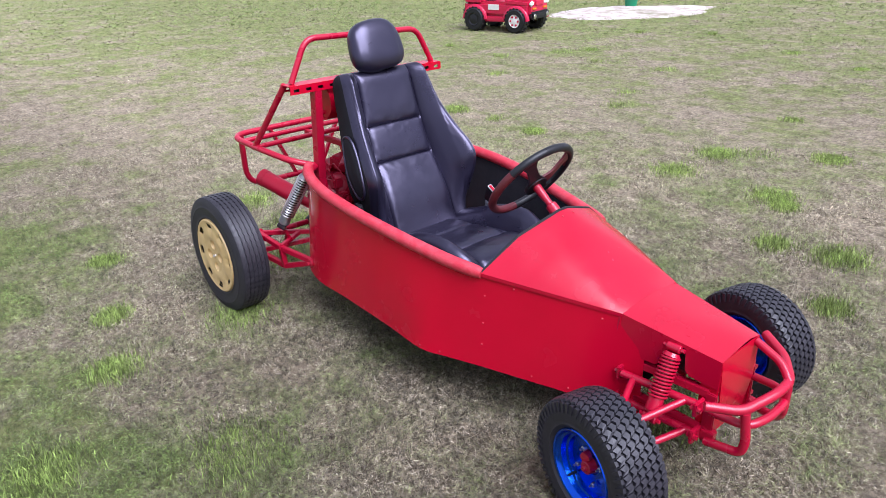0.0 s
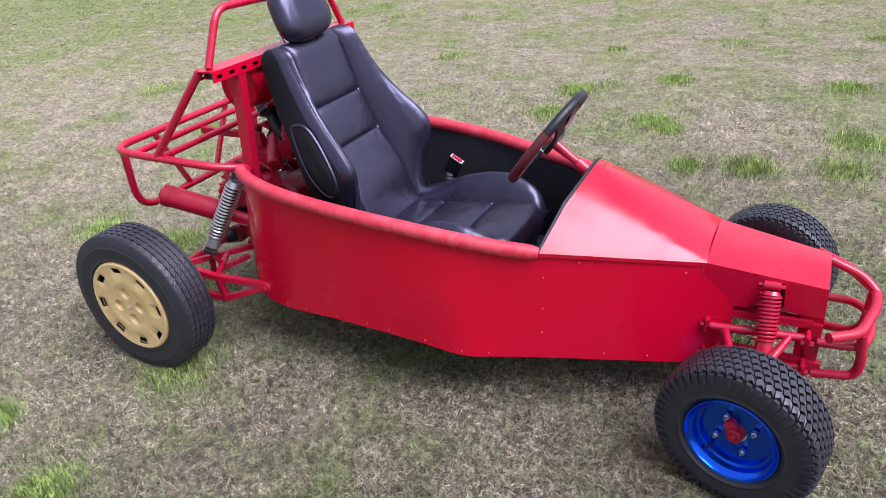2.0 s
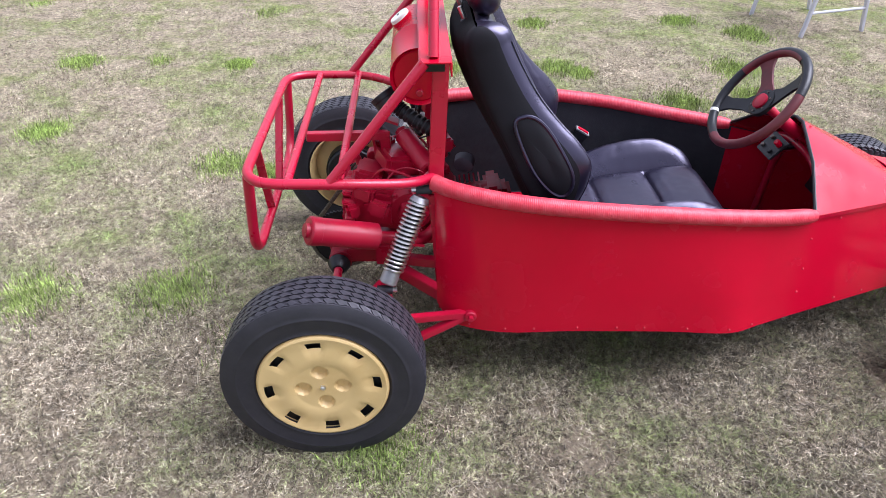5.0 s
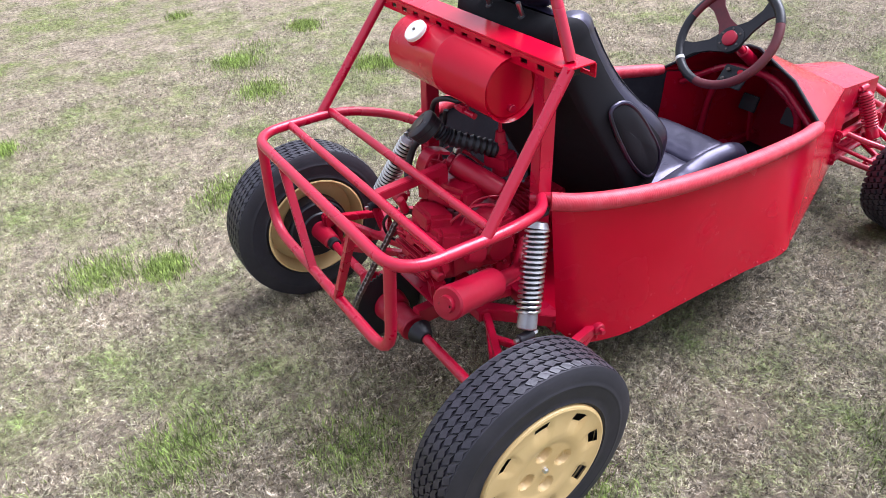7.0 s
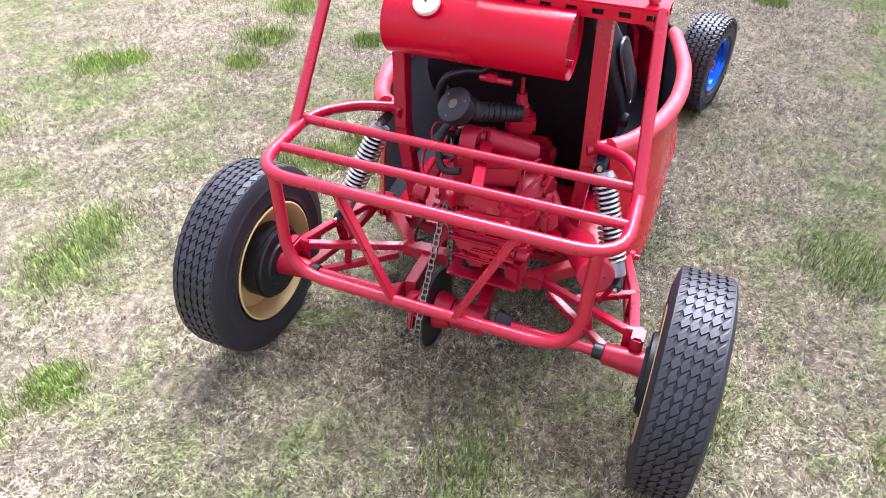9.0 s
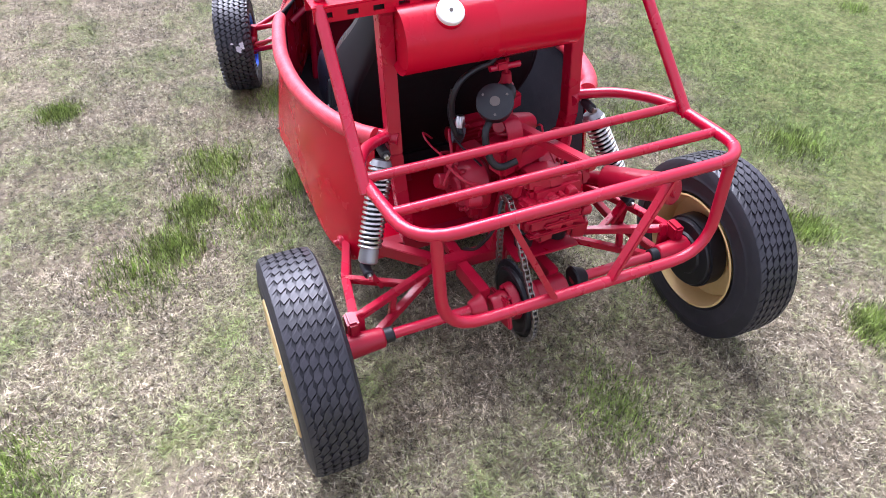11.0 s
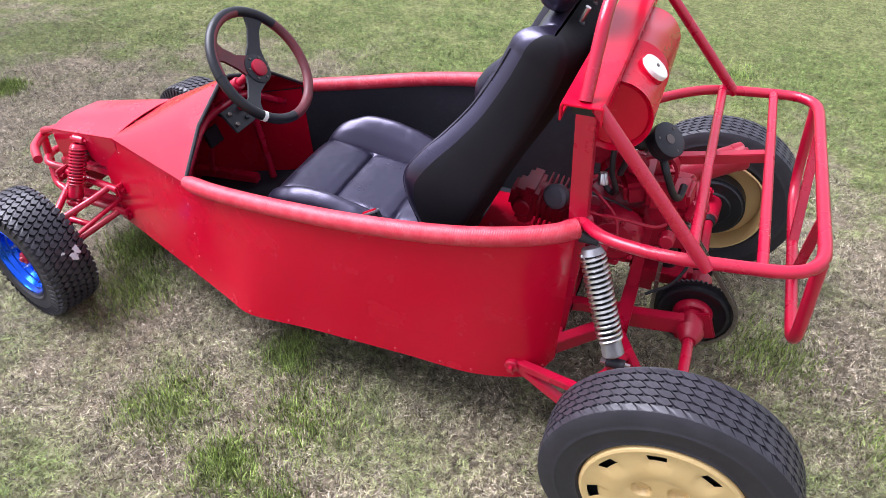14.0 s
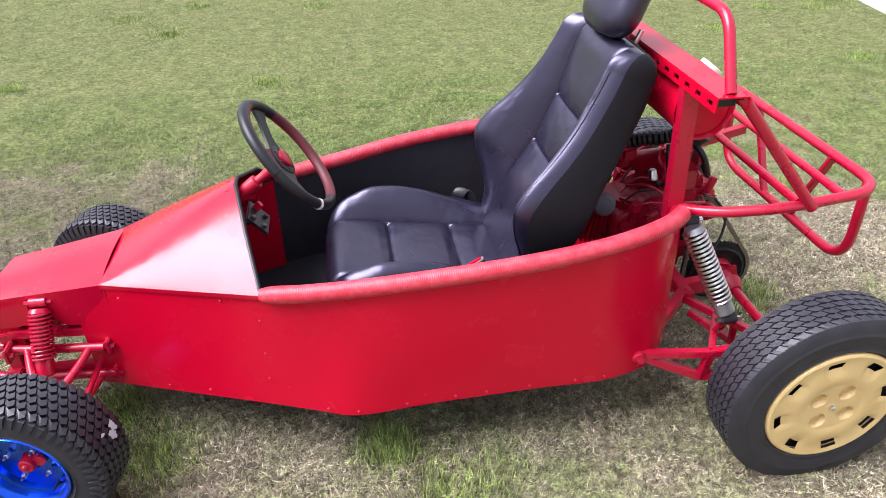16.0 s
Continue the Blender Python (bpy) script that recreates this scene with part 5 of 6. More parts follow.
def seat_belt():
    ob = empty("seat_belt", (0.78, 0.315, 0.26), BUGGY)
    tagged(ob, "black belt stalk with a red-buttoned buckle")
    o = V(0.78, 0.315, 0.26)
    q = lambda *p: Vector(p) - o
    foot, neck, tip = q(0.760, 0.312, 0.30), q(0.796, 0.290, 0.478), q(0.835, 0.272, 0.542)
    way = (tip - neck).normalized()
    bm = bm_new()
    cyl(bm, q(0.755, 0.314, 0.245), foot, 0.014, None, 12, 0.002)
    part("anchor", bm, BLACK, ob)
    bm = bm_new()
    path = [foot.lerp(neck, k / 24) for k in range(25)]
    tube(bm, path, 0.02, 14, radii=[0.019 * (1.0 if k % 2 else 0.80) for k in range(25)])
    part("ribbed_stalk", bm, GREY, ob, "dark grey ribbed rubber stalk")
    bm = bm_new()
    beam(bm, neck - way * 0.01, tip, 0.056, 0.022, up=(0, 1, 0), bevel=0.005)
    part("buckle_body", bm, BLACK, ob, "black plastic buckle body")
    bm = bm_new()
    beam(bm, tip - way * 0.002, tip + way * 0.006, 0.044, 0.012, up=(0, 1, 0), bevel=0.002)
    part("release_button", bm, RED, ob, "red release button")
    bm = bm_new()
    beam(bm, tip - way * 0.004, tip + way * 0.002, 0.054, 0.020, up=(0, 1, 0), bevel=0.001)
    part("buckle_edge", bm, ALU, ob, "bare metal edge")
    # the slack strap on the other side
    ob = tagged(empty("belt_strap", (0.77, -0.300, 0.26), BUGGY), "crumpled black webbing strap beside the cushion")
    bm = bm_new()
    way = spline([(0, 0, 0), (-0.004, -0.004, 0.09), (0.012, 0.002, 0.165), (-0.014, -0.006, 0.190), (-0.034, 0.004, 0.160), (-0.022, 0.008, 0.10)], 6)
    sheet(bm, [[p + V(0.018, -0.010, 0.003), p + V(0.006, 0, 0.005), p + V(-0.018, 0.010, -0.003)] for p in way], 0.003)
    part("webbing", bm, BLACK, ob, "black woven webbing")
    bm = bm_new()
    box(bm, (0.0, 0, 0.02), (0.03, 0.02, 0.04), bevel=0.004)
    part("anchor", bm, BLACK, ob)


seat_belt()


def rear_floor():
    bm = bm_new()
    box(bm, (0.50, 0, 0.268), (0.34, 0.66, 0.005), bevel=0.001)
    part("rear_floor", bm, RED, BUGGY, "red painted floor sheet behind the seat")
    bm = bm_new()
    beam(bm, (0.36, -0.05, 0.273), (0.66, -0.05, 0.273), 0.012, 0.004)
    part("floor_rib", bm, RED_TUBE, BUGGY)


rear_floor()


# ---- steering ----
def steering():
    n = V(-0.80, 0, 0.60)
    up = V(0.60, 0, 0.80)
    c = V(1.288, 0.005, 0.760)
    ob = empty("steering_wheel", c, BUGGY)
    tagged(ob, "worn black and oxblood three-spoke steering wheel")

    def at(a, r, h=0.0):
        return (up * math.cos(a) + V(0, 1, 0) * math.sin(a)) * r + n * h

    R = 0.163
    spokes = [radians(322), radians(48), radians(122)]
    # rim in four lengths, black and worn red
    spans = [(-62, -14, BLACK), (-14, 78, BLACK), (78, 128, BLACK), (128, 172, BLACK), (172, 238, OXBLOOD), (238, 298, OXBLOOD)]
    for a0, a1, m in spans:
        bm = bm_new()
        k = max(6, int((a1 - a0) / 5))
        tube(bm, [at(radians(a0 + (a1 - a0) * i / k), R) for i in range(k + 1)], 0.0145, 12)
        part("rim_section", bm, m, ob)
    bm = bm_new()
    tube(bm, [at(radians(-14 + 92 * i / 20), R - 0.0035, 0.002) for i in range(21)], 0.0128, 12)
    part("rim_inlay", bm, OXBLOOD, ob, "worn oxblood inner half of the rim")
    bm = bm_new()
    tube(bm, [at(radians(131 + i * 1.3), R) for i in range(4)], 0.0153, 12)
    part("tape_band", bm, WHITE, ob, "white tape band")
    for i, a in enumerate(spokes):
        bm = bm_new()
        path = [at(a, 0.025, -0.027), at(a, 0.07, -0.024), at(a, 0.12, -0.012), at(a, 0.158, -0.002)]
        side = (at(a + math.pi / 2, 1)).normalized()
        rows = []
        for p, w in zip(path, (0.036, 0.020, 0.019, 0.034)):
            rows.append([p - side * w + n * 0.004, p + side * w + n * 0.004, p + side * w - n * 0.004, p - side * w - n * 0.004, p - side * w + n * 0.004])
        sheet(bm, rows)
        part("spoke", bm, OXBLOOD if i == 1 else BLACK, ob)
    bm = bm_new()
    tube(bm, [n * -0.034, n * -0.020, n * -0.018], 0.04, 28, radii=[0.044, 0.044, 0.040])
    part("hub_plate", bm, BLACK, ob, "black hub plate")
    for k in range(6):
        bm = bm_new()
        p = at(k * math.pi / 3 + 0.2, 0.034)
        tube(bm, [p + n * -0.02, p + n * -0.015], 0.0035, 8)
        part("hub_screw", bm, IRON, ob)
    bm = bm_new()
    tube(bm, [n * -0.02, n * -0.011, n * -0.008], 0.024, 24, radii=[0.025, 0.025, 0.021])
    part("horn_button", bm, RED_ENGINE, ob, "red centre button")
    bm = bm_new()
    cyl(bm, n * -0.034, n * -0.09, 0.016, 0.013, 16)
    cyl(bm, n * -0.09, n * -0.30, 0.012, None, 14)
    part("column", bm, RED_TUBE, ob, "red steering column")
    bm = bm_new()
    cyl(bm, n * -0.115, n * -0.20, 0.020, None, 18, 0.003)
    part("column_collar", bm, RED_TUBE, ob)


steering()


def dash():
    bm = bm_new()
    tube(bm, rounded([(1.432, -0.272, 0.49), (1.462, -0.10, 0.60), (1.462, 0.10, 0.60), (1.432, 0.272, 0.49)], 0.06, 5), 0.012, 10)
    part("dash_tube", bm, RED_TUBE, BUGGY)
    bm = bm_new()
    tube(bm, rounded([(1.481, 0.20, 0.22), (1.501, 0.18, 0.50), (1.481, 0.02, 0.60)], 0.07, 5), 0.0125, 10)
    tube(bm, rounded([(1.481, -0.20, 0.22), (1.501, -0.18, 0.50), (1.481, -0.02, 0.60)], 0.07, 5), 0.0125, 10)
    part("dash_brace", bm, RED_TUBE, BUGGY)
    # inner front side plates, red
    for s in (-1, 1):
        bm = bm_new()
        sheet(bm, [[V(1.376, s * 0.300, 0.535), V(1.376, s * 0.322, 0.202)], [V(1.786, s * 0.138, 0.488), V(1.786, s * 0.156, 0.19)]])
        part("inner_plate", bm, RED, BUGGY)
    bm = bm_new()
    sheet(bm, [[V(1.765, -0.165, 0.182), V(1.765, 0.165, 0.182)], [V(1.794, -0.15, 0.485), V(1.794, 0.15, 0.485)]], 0.004)
    part("firewall", bm, RED_ENGINE, BUGGY)
    # switch panel
    ob = empty("switch_panel", (1.392, 0.028, 0.590), BUGGY)
    m = (Matrix.Rotation(radians(-48), 4, "Y"))
    bm = bm_new()
    tmp = bm_new()
    box(tmp, (0, 0, 0), (0.075, 0.10, 0.008), bevel=0.003)
    merge(bm, tmp, m)
    part("panel_plate", bm, BLACK, ob, "black switch plate")
    for x, y, mt in ((0.018, 0.028, IRON), (-0.018, 0.030, IRON), (0.015, -0.028, RED), (-0.018, -0.02, BLACK)):
        bm = bm_new()
        a = m @ V(x, y, 0.004)
        b = m @ V(x, y, 0.026 if mt is RED else 0.013)
        cyl(bm, a, b, 0.010 if mt is RED else 0.007, None, 14, 0.002)
        part("switch", bm, mt, ob, "red push button" if mt is RED else "")
    bm = bm_new()
    beam(bm, (0.02, 0, -0.01), (0.075, 0, 0.0), 0.03, 0.006)
    part("panel_bracket", bm, BLACK, ob)
    # pedals
    for y in (-0.09, 0.09):
        ob = empty("pedal", (1.657, y, 0.25), BUGGY)
        bm = bm_new()
        beam(bm, (0, 0, 0), (-0.03, 0, 0.16), 0.012, 0.02)
        part("pedal_arm", bm, RED_TUBE, ob)
        bm = bm_new()
        box(bm, (-0.045, 0, 0.165), (0.012, 0.07, 0.06), (0, 20, 0), bevel=0.003)
        part("pedal_pad", bm, BLACK, ob)


dash()


# ---- engine ----
def engine():
    ob = empty("engine", (0.22, 0, 0.45), BUGGY)
    tagged(ob, "red painted motorcycle engine with black air filter")
    o = V(0.22, 0, 0.45)
    q = lambda *p: Vector(p) - o

    def add_part(name, build, material=None, label=""):
        bm = bm_new()
        build(bm)
        return part(name, bm, material or RED_ENGINE, ob, label)

    def case(bm):
        box(bm, q(0.150, -0.078, 0.480), (0.20, 0.172, 0.115), (0, 8, 0), bevel=0.016)
        box(bm, q(0.275, -0.030, 0.455), (0.16, 0.20, 0.15), (0, -6, 0), bevel=0.02)
        box(bm, q(0.090, -0.082, 0.475), (0.10, 0.165, 0.085), (0, 15, 0), bevel=0.012)
        box(bm, q(0.130, -0.085, 0.532), (0.15, 0.150, 0.045), (0, 12, 4), bevel=0.012)
        cyl(bm, q(0.30, -0.12, 0.46), q(0.30, 0.06, 0.46), 0.080, None, 28, 0.012)

    add_part("crankcase", case, None, "red painted cast crankcase")

    def covers(bm):
        cyl(bm, q(0.24, 0.03, 0.49), q(0.24, 0.102, 0.49), 0.074, 0.066, 30, 0.012)
        cyl(bm, q(0.24, 0.102, 0.49), q(0.24, 0.112, 0.49), 0.030, 0.026, 20, 0.003)
        box(bm, q(0.31, 0.070, 0.44), (0.14, 0.05, 0.12), bevel=0.022)

    add_part("left_cover", covers, None, "rounded red generator cover")

    def right(bm):
        cyl(bm, q(0.235, -0.09, 0.485), q(0.235, -0.165, 0.485), 0.084, 0.076, 30, 0.014)
        box(bm, q(0.135, -0.150, 0.485), (0.11, 0.05, 0.10), bevel=0.016)
        cyl(bm, q(0.240, -0.160, 0.48), q(0.240, -0.184, 0.48), 0.050, 0.044, 8, 0.004)

    add_part("right_cover", right, None, "red clutch cover")
    # case ribs and bolt heads on the rear face
    for i, (y, z, w, h) in enumerate(((-0.09, 0.535, 0.11, 0.012), (-0.09, 0.512, 0.15, 0.009), (-0.07, 0.488, 0.16, 0.009), (-0.10, 0.462, 0.11, 0.014), (-0.07, 0.440, 0.14, 0.010))):
        def rib(bm):
            box(bm, q(0.045 - 0.002 * i + 0.02 * (0.5 - z), y, z), (0.03, w, h), (0, 12, 0), bevel=0.004)
        add_part("case_rib", rib)
    rng = random.Random(4)
    for k in range(16):
        y, z = rng.uniform(-0.155, 0.0), rng.uniform(0.44, 0.55)
        def head(bm):
            x = 0.042 + 0.1 * (z - 0.45)
            cyl(bm, q(x + 0.02, y, z), q(x - 0.012, y, z), rng.choice((0.008, 0.011, 0.015)), None, 8, 0.002)
        add_part("case_bolt", head)
    for k in range(10):
        a = 2 * math.pi * k / 10
        def head(bm):
            p = q(0.24 + 0.064 * math.cos(a), 0.094, 0.49 + 0.064 * math.sin(a))
            cyl(bm, p, p + V(0, 0.012, 0), 0.007, None, 8, 0.002)
        add_part("case_bolt", head)
    for k in range(9):
        a = 2 * math.pi * k / 9 + 0.2
        def head(bm):
            p = q(0.235 + 0.074 * math.cos(a), -0.157, 0.485 + 0.074 * math.sin(a))
            cyl(bm, p, p + V(0, -0.012, 0), 0.007, None, 8, 0.002)
        add_part("case_bolt", head)

    lumps = ((0.10, -0.085, 0.545, 0.06, 0.045, 0.05), (0.09, -0.02, 0.56, 0.05, 0.05, 0.035), (0.135, 0.065, 0.545, 0.06, 0.06, 0.05), (0.06, 0.055, 0.52, 0.05, 0.05, 0.04),
             (0.052, -0.09, 0.42, 0.04, 0.05, 0.06), (0.05, 0.01, 0.43, 0.03, 0.05, 0.05), (0.06, -0.10, 0.49, 0.04, 0.04, 0.045), (0.25, 0.10, 0.53, 0.07, 0.05, 0.05),
             (0.32, 0.06, 0.53, 0.06, 0.07, 0.04), (0.26, -0.12, 0.53, 0.08, 0.05, 0.05), (0.14, -0.14, 0.52, 0.06, 0.03, 0.05), (0.33, -0.12, 0.47, 0.05, 0.04, 0.08))
    for k, (x, y, z, a, c, h) in enumerate(lumps):
        y = y - 0.065 if x < 0.2 else y - 0.03
        def lump(bm):
            box(bm, q(x, y, z), (a, c, h), (rng.uniform(-12, 12), rng.uniform(-18, 18), rng.uniform(-25, 25)), bevel=0.009)
        add_part("casting_lug", lump)
    for k, (a, c, r) in enumerate((((0.06, -0.06, 0.53), (0.03, -0.075, 0.535), 0.018), ((0.11, 0.10, 0.54), (0.11, 0.135, 0.545), 0.020), ((0.20, -0.02, 0.555), (0.19, -0.03, 0.60), 0.022),
                                  ((0.05, -0.155, 0.475), (0.05, -0.185, 0.468), 0.016), ((0.26, 0.13, 0.50), (0.26, 0.155, 0.51), 0.022), ((0.075, 0.02, 0.555), (0.06, 0.02, 0.60), 0.012))):
        def boss(bm):
            cyl(bm, q(*a), q(*c), r, r * 0.9, 16, 0.003)
        add_part("casting_boss", boss)
    for k, pts in enumerate((((0.12, -0.13, 0.58), (0.16, -0.17, 0.63), (0.24, -0.17, 0.60), (0.26, -0.15, 0.54)), ((0.07, 0.06, 0.55), (0.04, 0.09, 0.50), (0.07, 0.12, 0.42), (0.13, 0.13, 0.37)),
                            ((0.30, 0.10, 0.56), (0.24, 0.15, 0.60), (0.15, 0.13, 0.58), (0.12, 0.08, 0.56)), ((0.34, 0.03, 0.60), (0.30, 0.10, 0.63), (0.24, 0.12, 0.58), (0.22, 0.15, 0.52)))):
        def lead(bm):
            tube(bm, spline([q(*p) for p in pts], 6), 0.0042, 8)
        add_part("lead", lead, RED_ENGINE if k != 1 else BLACK)
    # finned cylinder and head, leaning forward
    d = V(0.88, 0, 0.14).normalized()
    c0 = q(0.29, -0.05, 0.440)
    def barrel(bm):
        cyl(bm, c0, c0 + d * 0.19, 0.052, None, 24)
    add_part("cylinder_barrel", barrel)
    for k in range(11):
        def fin(bm):
            p = c0 + d * (0.018 + 0.015 * k)
            f = frame_of(d, (0, 1, 0)).to_4x4()
            f.translation = p
            tmp = bm_new()
            box(tmp, (0, 0, 0), (0.118, 0.124, 0.005), bevel=0.0015)
            merge(bm, tmp, f)
        add_part("cooling_fin", fin)
    def head(bm):
        f = frame_of(d, (0, 1, 0)).to_4x4()
        f.translation = c0 + d * 0.205
        tmp = bm_new()
        box(tmp, (0, 0, 0), (0.12, 0.13, 0.05), bevel=0.012)
        box(tmp, (0.0, 0.0, 0.035), (0.07, 0.09, 0.04), bevel=0.012)
        cyl(tmp, (0.0, -0.075, 0.01), (0.0, 0.075, 0.01), 0.026, None, 18, 0.004)
        merge(bm, tmp, f)
    add_part("cylinder_head", head)
    # starter motor and its clamp
    def starter(bm):
        a, b = q(0.215, -0.005, 0.665), q(0.290, -0.118, 0.602)
        cyl(bm, a, b, 0.030, None, 24, 0.005)
        cyl(bm, a + (a - b) * 0.12, a, 0.020, None, 18, 0.003)
    add_part("starter_motor", starter, None, "red starter motor")
    def saddle(bm):
        box(bm, q(0.20, -0.04, 0.60), (0.12, 0.13, 0.06), (0, 10, 20), bevel=0.012)
        box(bm, q(0.155, 0.02, 0.61), (0.06, 0.05, 0.08), (0, 0, 15), bevel=0.01)
        box(bm, q(0.11, -0.06, 0.565), (0.08, 0.10, 0.05), (0, 14, -6), bevel=0.01)
    add_part("starter_saddle", saddle)
    def clamp(bm):
        pts = [q(0.13, 0.005, 0.60), q(0.12, 0.005, 0.68), q(0.15, 0.005, 0.72), q(0.20, 0.005, 0.70)]
        tube(bm, rounded(pts, 0.03, 5), 0.01, shape=[(-0.020, -0.004), (0.020, -0.004), (0.020, 0.004), (-0.020, 0.004)])
    add_part("lift_bracket", clamp)
    # carburettor
    def carb(bm):
        cyl(bm, q(0.325, -0.065, 0.62), q(0.325, -0.065, 0.715), 0.024, 0.020, 18, 0.003)
        box(bm, q(0.325, -0.065, 0.665), (0.06, 0.075, 0.045), (0, 0, 20), bevel=0.008)
        cyl(bm, q(0.325, -0.065, 0.715), q(0.325, -0.065, 0.745), 0.016, 0.012, 14)
        cyl(bm, q(0.325, -0.065, 0.745), q(0.325, -0.065, 0.785), 0.005, None, 8)
    add_part("carburettor", carb)
    def tap(bm):
        cyl(bm, q(0.25, 0.02, 0.805), q(0.25, -0.06, 0.805), 0.008, None, 10)
        box(bm, q(0.25, -0.01, 0.81), (0.022, 0.028, 0.02), bevel=0.003)
    add_part("fuel_tap", tap, RED_TUBE)
    # air filter and ribbed hose
    fc = q(0.163, 0.045, 0.765)
    fd = V(-0.58, 0.32, 0.74).normalized()
    def can(bm):
        tube(bm, [fc - fd * 0.022, fc - fd * 0.020, fc - fd * 0.004, fc - fd * 0.002, fc + fd * 0.013, fc + fd * 0.015], 0.04, 32,
             radii=[0.038, 0.042, 0.042, 0.044, 0.044, 0.041])
    add_part("air_filter", can, BLACK, "round black air filter")
    f = frame_of(fd)
    def hole(bm):
        tube(bm, [fc + fd * 0.0145, fc + fd * 0.0165], 0.012, 18)
        for k in range(3):
            a = 2 * math.pi * k / 3 + 0.6
            p = fc + (f.col[0] * math.cos(a) + f.col[1] * math.sin(a)) * 0.032
            tube(bm, [p + fd * 0.0145, p + fd * 0.0160], 0.003, 8)
    add_part("filter_inlet", hole, IRON)
    def hose(bm):
        path = spline([fc - fd * 0.01 + V(0.02, -0.02, 0), q(0.215, 0.005, 0.735), q(0.265, -0.035, 0.715), q(0.315, -0.065, 0.695)], 8)
        radii = [0.024 * (1.0 if k % 2 else 0.78) for k in range(len(path))]
        tube(bm, path, 0.024, 16, radii=radii)
    add_part("air_hose", hose, BLACK, "black ribbed rubber air hose")
    def breather(bm):
        tube(bm, spline([fc - fd * 0.02 + V(-0.01, 0.01, -0.02), q(0.145, 0.075, 0.70), q(0.12, 0.072, 0.645), q(0.105, 0.05, 0.625), q(0.10, 0.01, 0.635)], 7), 0.009, 10)
    add_part("breather_hose", breather, BLACK, "black rubber breather hose")
    def pipe(bm):
        tube(bm, spline([q(0.27, 0.105, 0.76), q(0.265, 0.115, 0.70), q(0.25, 0.105, 0.645), q(0.265, 0.085, 0.625), q(0.285, 0.08, 0.645)], 7), 0.007, 10)
    add_part("fuel_line", pipe, BLACK)
    def fitting(bm):
        cyl(bm, q(0.285, 0.08, 0.64), q(0.29, 0.075, 0.67), 0.014, 0.011, 10, 0.002)
    add_part("union_nut", fitting, CHROME, "bright union nut")
    # wires
    for k in range(5):
        def wire(bm):
            a = q(0.30 + 0.02 * k, -0.12 + 0.06 * k, 0.56)
            tube(bm, spline([a, a + V(-0.04, -0.02 + 0.015 * k, 0.05), a + V(-0.10, 0.01 * k, 0.045), a + V(-0.15, -0.01, 0.0)], 6), 0.0028, 6)
        add_part("cable", wire, BLACK if k % 2 else RED_ENGINE)
    # horn with dark bright face
    def horn(bm):
        a = q(0.408, 0.045, 0.550)
        w = V(0.25, 0.85, 0.25).normalized()
        tube(bm, [a - w * 0.03, a - w * 0.026, a, a + w * 0.008, a + w * 0.010], 0.034, 28, radii=[0.02, 0.030, 0.034, 0.026, 0.010])
    add_part("horn", horn, GREY, "round dark glossy horn")
    # mounts
    for y in (-0.125, -0.025):
        def mount(bm):
            cyl(bm, q(0.095, y, 0.366), q(0.095, y, 0.412), 0.024, 0.028, 18)
            cyl(bm, q(0.095, y, 0.412), q(0.095, y, 0.445), 0.020, 0.016, 18)
        add_part("rubber_mount", mount, BLACK, "black rubber engine mount")
    def plate(bm):
        box(bm, q(0.115, -0.070, 0.362), (0.15, 0.185, 0.008), bevel=0.002)
        box(bm, q(0.150, -0.150, 0.325), (0.06, 0.008, 0.075), bevel=0.002)
        box(bm, q(0.150, 0.010, 0.325), (0.06, 0.008, 0.075), bevel=0.002)
        box(bm, q(0.30, -0.03, 0.36), (0.06, 0.16, 0.06), bevel=0.008)
    add_part("engine_plate", plate, RED_TUBE)


engine()


def muffler():
    ob = empty("muffler", (-0.044, -0.358, 0.546), BUGGY)
    tagged(ob, "red painted exhaust silencer")
    d = V(0.180, 0.073, -0.070)
    n = d.normalized()
    bm = bm_new()
    tube(bm, [V(0, 0, 0), n * 0.004, n * 0.030, n * 0.031, d * 0.98, d], 0.04, 26, radii=[0.036, 0.0405, 0.0405, 0.039, 0.039, 0.033])
    part("can", bm, RED_ENGINE, ob)
    bm = bm_new()
    tube(bm, [n * 0.004, n * -0.010, n * -0.011, n * -0.002], 0.017, 20, caps=False, radii=[0.022, 0.020, 0.0135, 0.0125])
    part("outlet", bm, RED_ENGINE, ob, "red outlet flange")
    # flat black disc in place of the shaded depth of the bore
    bm = bm_new()
    tube(bm, [n * -0.0035, n * -0.0025], 0.0125, 16)
    part("bore_shade", bm, FABRIC, ob, "black disc for the shade in the outlet bore")
    bm = bm_new()
    tube(bm, spline([d * 0.97, d * 1.25, d * 1.6 + V(0.03, 0.03, -0.01), V(0.40, 0.22, -0.06)], 6), 0.019, 14)
    part("exhaust_pipe", bm, RED_ENGINE, ob)
    bm = bm_new()
    beam(bm, d * 0.9 + V(0, 0, -0.02), d * 0.9 + V(0.15, 0.06, -0.07), 0.03, 0.006)
    part("hanger", bm, RED_TUBE, ob)


muffler()


